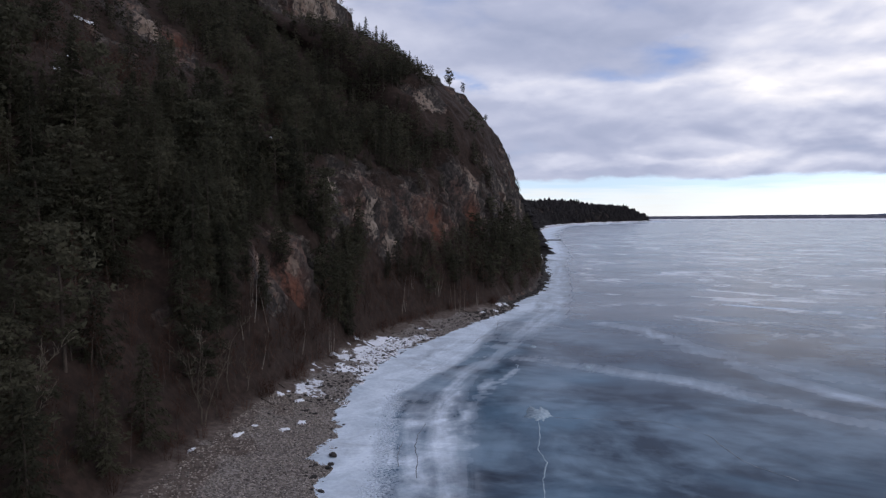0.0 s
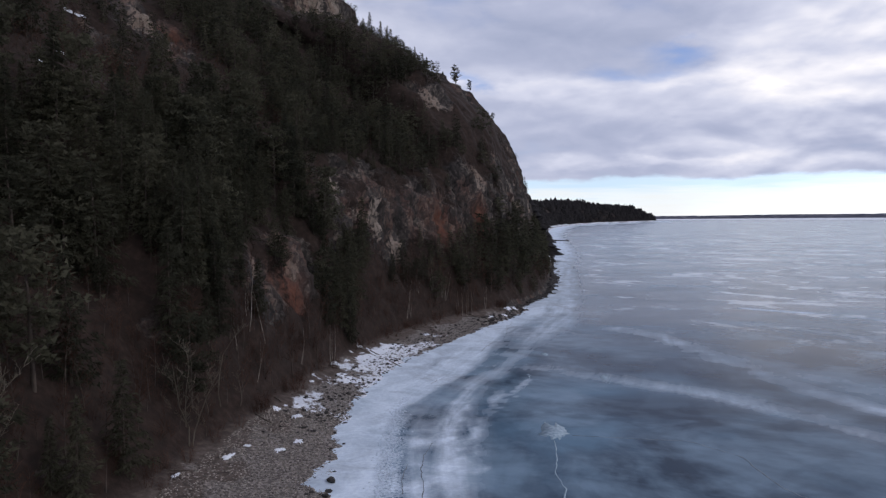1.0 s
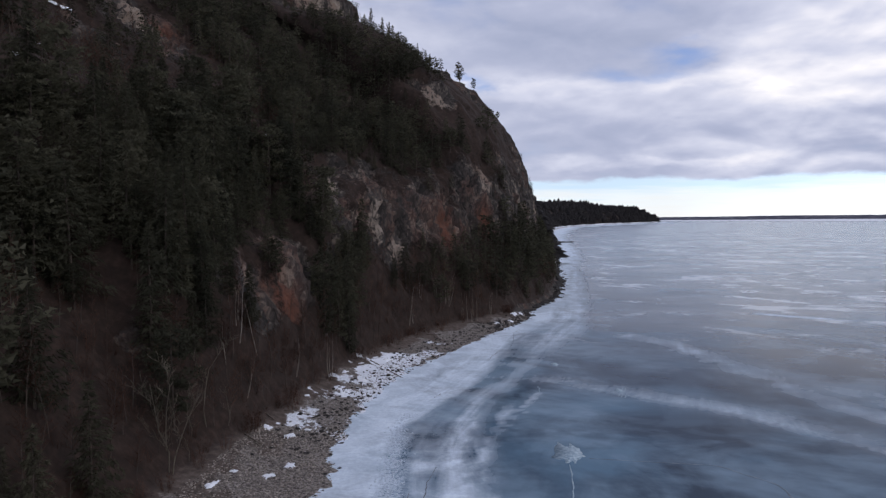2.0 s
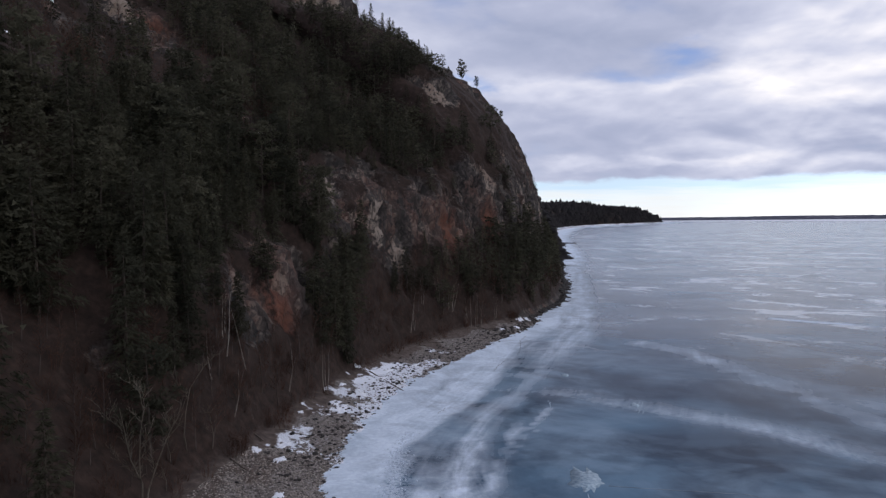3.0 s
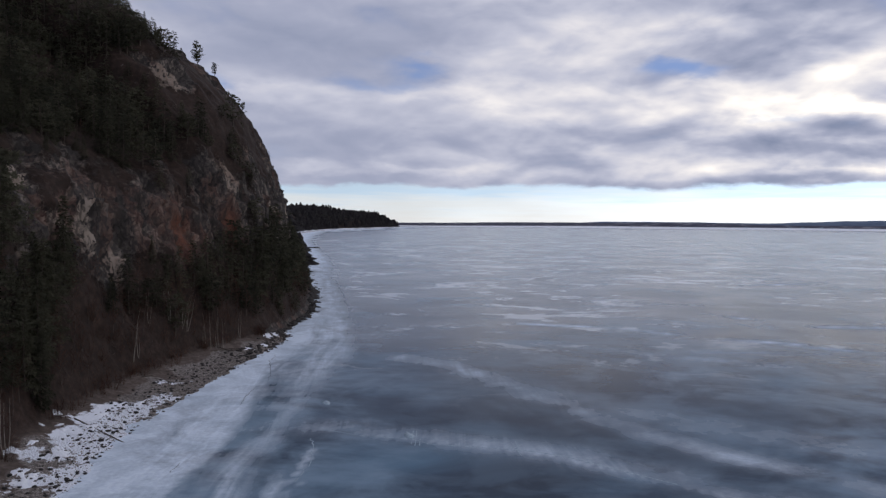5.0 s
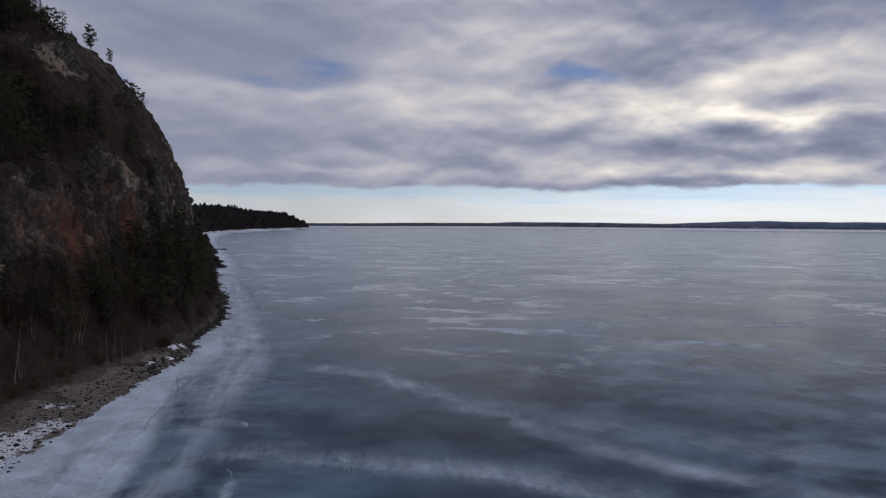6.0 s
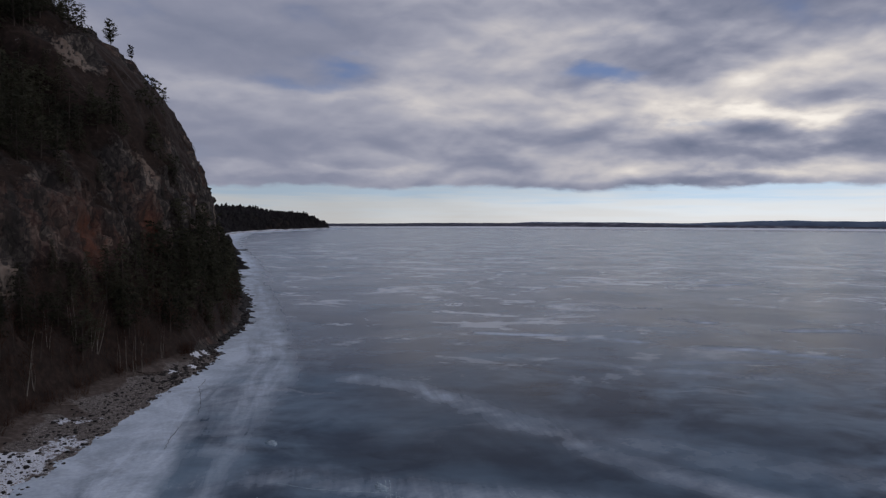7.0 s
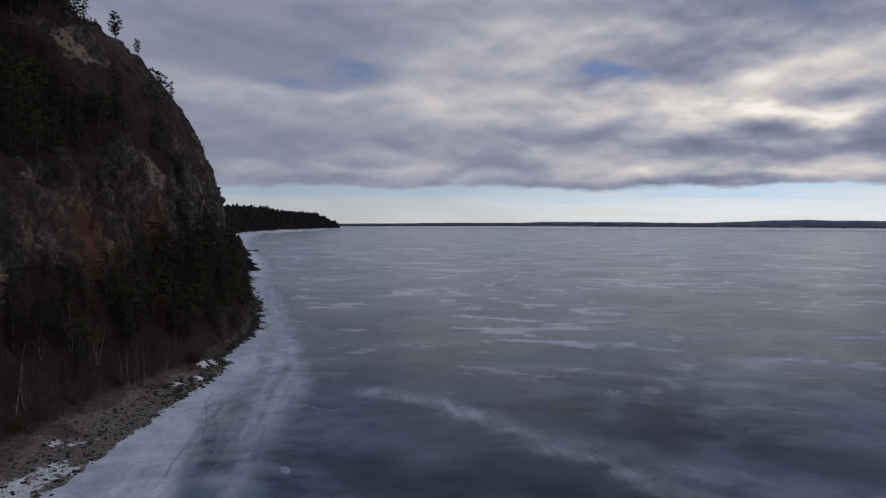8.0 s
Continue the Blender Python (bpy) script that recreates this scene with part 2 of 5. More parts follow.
    thin = calc(nt, "MAXIMUM", thin, calc(nt, "MULTIPLY", bright, calc(nt, "MULTIPLY_ADD", attr(nt, "far_sheen"), 1.1, 0.30)), clamp=True)
    thin = calc(nt, "MULTIPLY", thin, calc(nt, "MULTIPLY_ADD", attr(nt, "clear"), -0.58, 1.0))
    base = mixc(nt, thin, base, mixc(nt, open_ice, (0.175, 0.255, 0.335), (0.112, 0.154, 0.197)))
    base = mixc(nt, calc(nt, "MULTIPLY", dim, 0.45), base, (0.026, 0.044, 0.068))
    lanes = noise_of(nt, node(nt, "ShaderNodeCombineXYZ", {0: calc(nt, "MULTIPLY", attr(nt, "lane"), 0.30), 1: calc(nt, "MULTIPLY", attr(nt, "run"), 0.034), 2: 0.0}).outputs[0], 1.0, 7.0, 0.62, 0.7)
    near_shore = node(nt, "ShaderNodeMapRange", {0: attr(nt, "off"), 1: 3.0, 2: 9.0, 3: 0.0, 4: 1.0}).outputs[0]
    s = calc(nt, "ADD", s, calc(nt, "MULTIPLY", calc(nt, "SUBTRACT", lanes, 0.54), calc(nt, "MULTIPLY", near_shore, calc(nt, "MULTIPLY", calc(nt, "MINIMUM", snow, 0.5), 2.7))))
    rubble = node(nt, "ShaderNodeMapRange", {0: attr(nt, "rubble"), 1: 0.2, 2: 0.8}).outputs[0]
    s = calc(nt, "SUBTRACT", s, calc(nt, "MULTIPLY", rubble, node(nt, "ShaderNodeMapRange", {0: noise_of(nt, p, 2.2, 4.0, 0.7), 1: 0.46, 2: 0.62, 4: 0.5}).outputs[0]))
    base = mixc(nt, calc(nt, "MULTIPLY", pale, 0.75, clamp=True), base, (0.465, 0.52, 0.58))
    s = calc(nt, "MINIMUM", s, 1.0, clamp=True)
    white = ramp(nt, fine, [(0.3, (0.57, 0.65, 0.77)), (0.7, (0.70, 0.78, 0.86))])
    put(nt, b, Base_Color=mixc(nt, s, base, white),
        Roughness=calc(nt, "ADD", calc(nt, "ADD", 0.10, calc(nt, "MULTIPLY", broad, 0.22)), calc(nt, "MULTIPLY", s, 0.5)),
        Specular_IOR_Level=calc(nt, "SUBTRACT", calc(nt, "MULTIPLY_ADD", open_ice, 0.075, 0.03), calc(nt, "MULTIPLY", dim, 0.03)),
        Normal=bump(nt, calc(nt, "ADD", calc(nt, "MULTIPLY", fine, 0.4), calc(nt, "MULTIPLY", mid, 0.2)), 0.05, 0.1))


def ground_mat(nt, b):
    p = where(nt)
    rock, beach, snow = attr(nt, "rock"), attr(nt, "beach"), attr(nt, "snow")
    n1 = noise_of(nt, stretch(nt, p, (1, 1, 0.35)), 0.12, 6.0, 0.6)
    n2 = noise_of(nt, p, 0.8, 7.0, 0.65)
    warp = node(nt, "ShaderNodeVectorMath", {0: p, 1: node(nt, "ShaderNodeVectorMath", {0: node(nt, "ShaderNodeTexNoise", {"Vector": p, "Scale": 0.5, "Detail": 4.0}).outputs[1], "Scale": 0.9}, operation="SCALE").outputs[0]}, operation="ADD").outputs[0]
    blocks = node(nt, "ShaderNodeTexVoronoi", {"Vector": stretch(nt, warp, (1, 1, 0.45)), "Scale": 0.42}, feature="F1", distance="CHEBYCHEV")
    chips = node(nt, "ShaderNodeTexVoronoi", {"Vector": stretch(nt, warp, (1, 1, 0.6)), "Scale": 1.5}, feature="F1", distance="CHEBYCHEV")
    joint = node(nt, "ShaderNodeTexVoronoi", {"Vector": stretch(nt, warp, (1, 1, 0.45)), "Scale": 0.42}, feature="DISTANCE_TO_EDGE").outputs["Distance"]
    b_tone = node(nt, "ShaderNodeSeparateColor", {0: blocks.outputs["Color"]}).outputs[0]
    c_tone = node(nt, "ShaderNodeSeparateColor", {0: chips.outputs["Color"]}).outputs[0]
    cracks = calc(nt, "ADD", calc(nt, "ADD", calc(nt, "MULTIPLY", b_tone, 0.20), calc(nt, "MULTIPLY", c_tone, 0.20)), calc(nt, "ADD", calc(nt, "MULTIPLY", n2, 0.34), calc(nt, "MULTIPLY", n1, 0.26)))
    cracks = calc(nt, "SUBTRACT", cracks, node(nt, "ShaderNodeMapRange", {0: joint, 1: 0.0, 2: 0.08, 3: 0.09, 4: 0.0}).outputs[0])
    litter = ramp(nt, n2, [(0.3, (0.0135, 0.0092, 0.0074)), (0.5, (0.027, 0.0170, 0.0133)), (0.75, (0.055, 0.035, 0.027))])
    stone = ramp(nt, cracks, [(0.30, (0.018, 0.016, 0.0155)), (0.45, (0.040, 0.034, 0.0315)), (0.58, (0.078, 0.066, 0.059)), (0.72, (0.19, 0.158, 0.132))])
    rust = node(nt, "ShaderNodeMapRange", {0: calc(nt, "ADD", n1, calc(nt, "MULTIPLY", calc(nt, "SUBTRACT", c_tone, 0.5), 0.12)), 1: 0.50, 2: 0.66, 4: 0.6}, interpolation_type="SMOOTHSTEP").outputs[0]
    rust = calc(nt, "MULTIPLY", rust, 0.55)
    ragged = calc(nt, "MULTIPLY_ADD", n2, 1.6, -0.3)
    rust = calc(nt, "ADD", rust, calc(nt, "MULTIPLY", calc(nt, "MULTIPLY", attr(nt, "rust"), ragged), 1.7), clamp=True)
    split = calc(nt, "ADD", calc(nt, "MULTIPLY", c_tone, 0.6), calc(nt, "MULTIPLY", n2, 0.8))
    fresh = node(nt, "ShaderNodeMapRange", {0: calc(nt, "MULTIPLY", attr(nt, "pale"), calc(nt, "MULTIPLY_ADD", split, 1.5, -0.15)), 1: 0.32, 2: 0.62, 4: 0.95}).outputs[0]
    stone = mixc(nt, fresh, stone, (0.26, 0.212, 0.175))
    stone = mixc(nt, rust, stone, (0.135, 0.055, 0.036))
    runs = noise_of(nt, stretch(nt, p, (1, 1, 0.22)), 0.45, 6.0, 0.6)
    lichen = node(nt, "ShaderNodeMapRange", {0: runs, 1: 0.52, 2: 0.63, 4: 0.7}, interpolation_type="SMOOTHSTEP").outputs[0]
    stone = mixc(nt, lichen, stone, (0.030, 0.027, 0.024))
    pebbles = node(nt, "ShaderNodeTexVoronoi", {"Vector": p, "Scale": 3.8}, feature="F1")
    tint = node(nt, "ShaderNodeSeparateColor", {0: pebbles.outputs["Color"]}).outputs[0]
    gravel = ramp(nt, tint, [(0.0, (0.080, 0.072, 0.069)), (0.5, (0.185, 0.165, 0.154)), (1.0, (0.36, 0.33, 0.31))])
    gravel = mixc(nt, calc(nt, "MULTIPLY", n1, 0.5), gravel, (0.085, 0.062, 0.052))
    r = node(nt, "ShaderNodeMapRange", {0: calc(nt, "ADD", rock, calc(nt, "MULTIPLY", calc(nt, "SUBTRACT", n2, 0.5), 0.9)), 1: 0.40, 2: 0.60}).outputs[0]
    g = node(nt, "ShaderNodeMapRange", {0: calc(nt, "ADD", beach, calc(nt, "MULTIPLY", calc(nt, "SUBTRACT", n2, 0.5), 0.5)), 1: 0.40, 2: 0.60}).outputs[0]
    w = node(nt, "ShaderNodeMapRange", {0: calc(nt, "ADD", snow, calc(nt, "MULTIPLY", calc(nt, "SUBTRACT", n2, 0.5), 1.25)), 1: 0.50, 2: 0.60}).outputs[0]
    earth = ramp(nt, n2, [(0.3, (0.046, 0.035, 0.030)), (0.5, (0.088, 0.068, 0.059)), (0.72, (0.16, 0.13, 0.113))])
    litter = mixc(nt, attr(nt, "earth"), litter, earth)
    col = mixc(nt, g, mixc(nt, r, litter, stone), gravel)
    col = mixc(nt, w, col, (0.72, 0.75, 0.82))
    h = calc(nt, "ADD", calc(nt, "MULTIPLY", cracks, calc(nt, "MULTIPLY", r, 1.5)), calc(nt, "MULTIPLY", n2, 0.4))
    h = calc(nt, "SUBTRACT", h, calc(nt, "MULTIPLY", pebbles.outputs["Distance"], calc(nt, "MULTIPLY", g, 0.6)))
    put(nt, b, Base_Color=col, Roughness=0.9, Specular_IOR_Level=0.2, Normal=bump(nt, h, 0.8, 0.5))


def leaf_mat(dark, light, crowded):
    """Needles or twigs; light passes through them. Crowded: the tone goes by tree within one mesh."""
    def build(nt, b):
        rnd = attr(nt, "tint") if crowded else node(nt, "ShaderNodeObjectInfo").outputs["Random"]
        p = where(nt)
        f = calc(nt, "ADD", calc(nt, "MULTIPLY", rnd, 0.55), calc(nt, "MULTIPLY", noise_of(nt, p, 0.09, 4.0, 0.6), 0.55))
        f = calc(nt, "ADD", f, calc(nt, "MULTIPLY", calc(nt, "SUBTRACT", noise_of(nt, p, 0.9, 3.0), 0.5), 0.35))
        col = ramp(nt, f, [(0.25, dark), (0.85, light)])
        put(nt, b, Base_Color=col, Roughness=0.8, Specular_IOR_Level=0.1)
        thin = node(nt, "ShaderNodeBsdfTranslucent", {"Color": col})
        both = node(nt, "ShaderNodeMixShader", {0: 0.45, 1: b.outputs[0], 2: thin.outputs[0]})
        nt.links.new(both.outputs[0], nt.nodes["Material Output"].inputs[0])
    return build


def bark_mat(dark, light, scale, marks=0.0):
    def build(nt, b):
        p = where(nt)
        n = noise_of(nt, stretch(nt, p, (1, 1, 0.3)), scale, 5.0, 0.65)
        col = ramp(nt, n, [(0.3, dark), (0.7, light)])
        if marks:
            m = noise_of(nt, stretch(nt, p, (1, 1, 3.5)), 1.6, 3.0, 0.6)
            col = mixc(nt, node(nt, "ShaderNodeMapRange", {0: m, 1: 0.56, 2: 0.64, 4: marks}).outputs[0], col, (0.05, 0.045, 0.04))
        put(nt, b, Base_Color=col, Roughness=0.85, Specular_IOR_Level=0.2, Normal=bump(nt, n, 0.5, 0.05))
    return build


def rock_mat(nt, b):
    p = where(nt)
    rnd = node(nt, "ShaderNodeObjectInfo").outputs["Random"]
    n = noise_of(nt, p, 1.3, 7.0, 0.65)
    col = ramp(nt, calc(nt, "ADD", calc(nt, "MULTIPLY", n, 0.6), calc(nt, "MULTIPLY", rnd, 0.4)),
               [(0.25, (0.010, 0.0088, 0.0085)), (0.5, (0.019, 0.0158, 0.0146)), (0.88, (0.052, 0.043, 0.039))])
    put(nt, b, Base_Color=col, Roughness=0.85, Normal=bump(nt, n, 0.7, 0.12))


def pebble_mat(nt, b):
    p = where(nt)
    rnd = node(nt, "ShaderNodeNewGeometry").outputs["Random Per Island"]
    n = noise_of(nt, p, 3.0, 5.0, 0.6)
    col = ramp(nt, calc(nt, "ADD", calc(nt, "MULTIPLY", n, 0.3), calc(nt, "MULTIPLY", rnd, 0.7)),
               [(0.15, (0.040, 0.034, 0.030)), (0.5, (0.15, 0.128, 0.112)), (0.88, (0.40, 0.35, 0.31))])
    put(nt, b, Base_Color=col, Roughness=0.85, Normal=bump(nt, n, 0.5, 0.05))


def snow_mat(nt, b):
    n = noise_of(nt, where(nt), 1.2, 6.0, 0.6)
    put(nt, b, Base_Color=ramp(nt, n, [(0.3, (0.60, 0.63, 0.71)), (0.65, (0.80, 0.82, 0.86))]), Roughness=0.7,
        Normal=bump(nt, n, 0.6, 0.2))


def slush_mat(nt, b):
    n = noise_of(nt, where(nt), 2.5, 5.0, 0.6)
    put(nt, b, Base_Color=ramp(nt, n, [(0.3, (0.42, 0.49, 0.59)), (0.65, (0.56, 0.63, 0.72))]), Roughness=0.6)


def frost_mat(nt, b):
    n = noise_of(nt, where(nt), 2.0, 5.0, 0.6)
    put(nt, b, Base_Color=ramp(nt, n, [(0.34, (0.13, 0.20, 0.27)), (0.5, (0.25, 0.335, 0.40)), (0.65, (0.37, 0.46, 0.53))]), Roughness=0.55)


def crack_mat(nt, b):
    n = noise_of(nt, where(nt), 1.0, 4.0)
    put(nt, b, Base_Color=ramp(nt, n, [(0.3, (0.05, 0.06, 0.075)), (0.7, (0.13, 0.15, 0.18))]), Roughness=0.5)


def faint_mat(nt, b):
    n = noise_of(nt, where(nt), 0.4, 4.0, 0.6)
    put(nt, b, Base_Color=ramp(nt, n, [(0.4, (0.04, 0.06, 0.085)), (0.65, (0.20, 0.25, 0.30))]), Roughness=0.5)


# wood tones greyed and blued, so aerial haze is part of the colour
def far_mat(nt, b):
    p = where(nt)
    n = noise_of(nt, stretch(nt, p, (1, 1, 4)), 0.012, 6.0, 0.65)
    col = ramp(nt, n, [(0.35, (0.062, 0.066, 0.088)), (0.55, (0.100, 0.100, 0.125)), (0.68, (0.24, 0.245, 0.27))])
    put(nt, b, Base_Color=col, Roughness=1.0, Specular_IOR_Level=0.0)


# blue base colour with the haze of distance painted in
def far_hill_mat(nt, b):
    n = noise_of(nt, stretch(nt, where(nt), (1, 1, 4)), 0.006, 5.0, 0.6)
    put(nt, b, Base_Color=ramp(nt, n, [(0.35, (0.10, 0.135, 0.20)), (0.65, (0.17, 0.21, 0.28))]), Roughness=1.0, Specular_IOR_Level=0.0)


ICE = material("lake_ice", ice_mat)
GROUND = material("hillside", ground_mat)
NEEDLES = (0.033, 0.034, 0.0235), (0.098, 0.093, 0.063)
TWIGS = (0.044, 0.0215, 0.0155), (0.112, 0.060, 0.043)
SPRUCE = material("spruce_needles", leaf_mat(*NEEDLES, False))
SPRUCE_FAR = material("spruce_needles_many", leaf_mat(*NEEDLES, True))
# needles made darker and purpler, with distance haze painted into the colour
SPRUCE_HEAD = material("hazed_needles", leaf_mat((0.024, 0.022, 0.024), (0.058, 0.053, 0.053), True))
TWIG = material("bare_twigs", leaf_mat(*TWIGS, False))
TWIG_FAR = material("bare_twigs_many", leaf_mat(*TWIGS, True))
SNAG = material("grey_twigs", leaf_mat((0.14, 0.12, 0.095), (0.28, 0.245, 0.20), False))
BARK = material("conifer_bark", bark_mat((0.03, 0.024, 0.02), (0.11, 0.085, 0.07), 3.0))
GREY_BARK = material("grey_bark", bark_mat((0.045, 0.036, 0.031), (0.12, 0.098, 0.086), 2.0))
BIRCH = material("birch_bark", bark_mat((0.19, 0.16, 0.135), (0.40, 0.355, 0.31), 2.0, 0.8))
ROCK = material("shore_rock", rock_mat)
PEBBLE = material("beach_pebbles", pebble_mat)
SNOW = material("snow", snow_mat)
SLUSH = material("frozen_slush", slush_mat)
FROST = material("frosted_ice", frost_mat)
CRACK = material("ice_crack", crack_mat)
FAINT = material("faint_crack", faint_mat)
FAR = material("far_forest", far_mat)
FAR_HILL = material("far_hills", far_hill_mat)
WOOD = material("driftwood", bark_mat((0.05, 0.04, 0.034), (0.17, 0.14, 0.12), 2.5))


# ---- terrain: shore, beach and mountainside ----
# shore x, y; foot of the slope x, y; slope profile
P0 = [(0, 2.5), (6, 8), (14, 18), (26, 30), (40, 46), (60, 66), (90, 95), (130, 120), (170, 140)]
P1 = [(0, 2.5), (3, 7), (6, 15), (9, 26), (20, 37), (36, 55), (52, 66), (70, 84), (100, 108), (150, 135)]
P2 = [(0, 2.5), (3, 8), (7, 16), (9, 26), (12, 37), (20, 46), (36, 58), (56, 76), (80, 97), (110, 118), (160, 145)]
P3 = [(0, 1.5), (3, 8), (6, 20), (9, 36), (14, 50), (22, 66), (34, 82), (52, 98), (76, 111), (108, 122), (112, 146), (160, 166)]
P4 = [(0, 1), (3, 8), (6.5, 20), (9.5, 32), (11.8, 47), (16.6, 61), (23.5, 75), (38.5, 93), (52, 99), (71, 108), (92, 114), (106, 122), (110, 150), (150, 168)]
P4B = [(0, 1), (5, 15), (14, 35), (30, 55), (60, 80), (110, 105), (160, 120)]
P5 = [(0, 1), (12, 8), (40, 24), (90, 40), (160, 50)]
P6 = [(0, 1), (30, 20), (80, 46), (160, 67), (300, 75)]
P7 = [(0, 1), (25, 24), (60, 49), (100, 58), (140, 60)]
P8 = [(0, 1), (12, 5), (25, 12), (40, 18), (55, 20)]
STATIONS = [(-14, -120, -40, -120), (-14, -20, -38, -20), (-14, 40, -37, 40), (-14.5, 75, -36.4, 70),
            (-16.5, 100, -34.8, 96), (-17.3, 128, -31, 120), (-13, 154, -26, 153), (-3.9, 180, -18, 184),
            (6.6, 204.5, -2, 217), (17, 228, 12, 237), (22.6, 250, 18.3, 250.5), (26.3, 267, 24.4, 266), (37, 294, 33, 292),
            (40, 322, 38.2, 322), (44.6, 350, 42.3, 350), (49.6, 373, 44.8, 371), (50, 392, 47.5, 392), (58, 455, 57, 455), (68, 535, 66, 535), (95, 800, 92, 800), (150, 1280, 146, 1280),
            (318, 2100, 312, 2105), (620, 2750, 612, 2758), (880, 3240, 870, 3250), (922, 3335, 905, 3338), (860, 3500, 850, 3490)]
# a profile, or two of them and how far it is from the first to the second
PROFILES = [P0, P0, P0, P0, P0, P1, P1, P2, P2, P2, (P2, P3, 0.67), P3, P3, (P3, P4, 0.5), P4, P4, P4, P4B, P5, P5, P6, P6, P6, P7, P8, P8]
STEPS = [10, 12, 20, 18, 24, 28, 28, 34, 34, 24, 18, 24, 26, 24, 18, 14, 26, 14, 20, 20, 24, 24, 18, 10, 10]
N_BEACH, N_HILL = 16, 185


def fbm(p, scale, octaves=4):
    return noise.fractal(Vector(p) / scale, 1.0, 2.1, octaves)


def smooth(a, b, x):
    t = np.clip((x - a) / (b - a), 0, 1)
    return t * t * (3 - 2 * t)


def catmull(pts, k, t):
    p = [pts[min(max(k + i, 0), len(pts) - 1)] for i in (-1, 0, 1, 2)]
    a = [np.array(q, float) for q in p]
    # chord-scaled tangents, for uneven spacing
    d = [max(np.linalg.norm(a[i + 1][:2] - a[i][:2]), 1e-6) for i in range(3)]
    m1 = ((a[1] - a[0]) / d[0] + (a[2] - a[1]) / d[1]) / 2 * d[1]
    m2 = ((a[2] - a[1]) / d[1] + (a[3] - a[2]) / d[2]) / 2 * d[1]
    return ((2 * t**3 - 3 * t**2 + 1) * a[1] + (t**3 - 2 * t**2 + t) * m1
            + (-2 * t**3 + 3 * t**2) * a[2] + (t**3 - t**2) * m2)


def resample(profile, n):
    q = np.array(profile, float)
    run = np.r_[0, np.cumsum(np.hypot(*np.diff(q, axis=0).T))]
    at = np.linspace(0, run[-1], n)
    return np.stack([np.interp(at, run, q[:, 0]), np.interp(at, run, q[:, 1])], 1)


hill_profiles = []
for p in PROFILES:
    if isinstance(p, tuple):
        hill_profiles.append(resample(p[0], N_HILL) * (1 - p[2]) + resample(p[1], N_HILL) * p[2])
    else:
        hill_profiles.append(resample(p, N_HILL))
cols, profs = [], []
for k, n in enumerate(STEPS):
    for j in range(n):
        t = j / n
        cols.append(catmull(STATIONS, k, t))
        w = t * t * (3 - 2 * t)
        profs.append(hill_profiles[k] * (1 - w) + hill_profiles[k + 1] * w)
cols = np.array(cols)
profs = np.array(profs)
smooth_foot = cols[:, 2:].copy()
for c in cols:
    sway = smooth(195, 250, c[1]) * (1 - smooth(440, 520, c[1]))
    push = sway * (0.9 * noise.noise(Vector((c[1] / 13, 0.7, 0))) + 1.6 * noise.noise(Vector((c[1] / 5, 3.7, 0))))
    c[0] += push
    c[2] += 0.5 * push
SHORE, FOOT = cols[:, :2], cols[:, 2:]
along = np.gradient(smooth_foot, axis=0)
for _ in range(12):
    along[1:-1] = (along[:-2] + 2 * along[1:-1] + along[2:]) / 4
along /= np.linalg.norm(along, axis=1)[:, None]
inland = np.stack([-along[:, 1], along[:, 0]], 1)
reach = np.r_[0, np.cumsum(np.hypot(*np.diff(smooth_foot, axis=0).T))]

# bare outcrops: x, y, z, radius
OUTCROPS = [(-36, 156, 22, 10), (-38, 136, 20, 8), (-50, 192, 42, 9), (-25, 210, 34, 16), (-5, 222, 34, 14), (12, 250, 38, 14),
            (28, 290, 40, 18), (36, 340, 40, 26), (28, 368, 62, 16), (-10, 330, 88, 13), (-87, 198, 86, 11), (-98, 173, 74, 6),
            (-64, 372, 138, 22), (-70, 340, 138, 20), (-38, 72, 22, 4), (-62, 185, 58, 5),
            (-5, 270, 77, 7), (-72, 326, 131, 15), (-79, 297, 128, 12)]


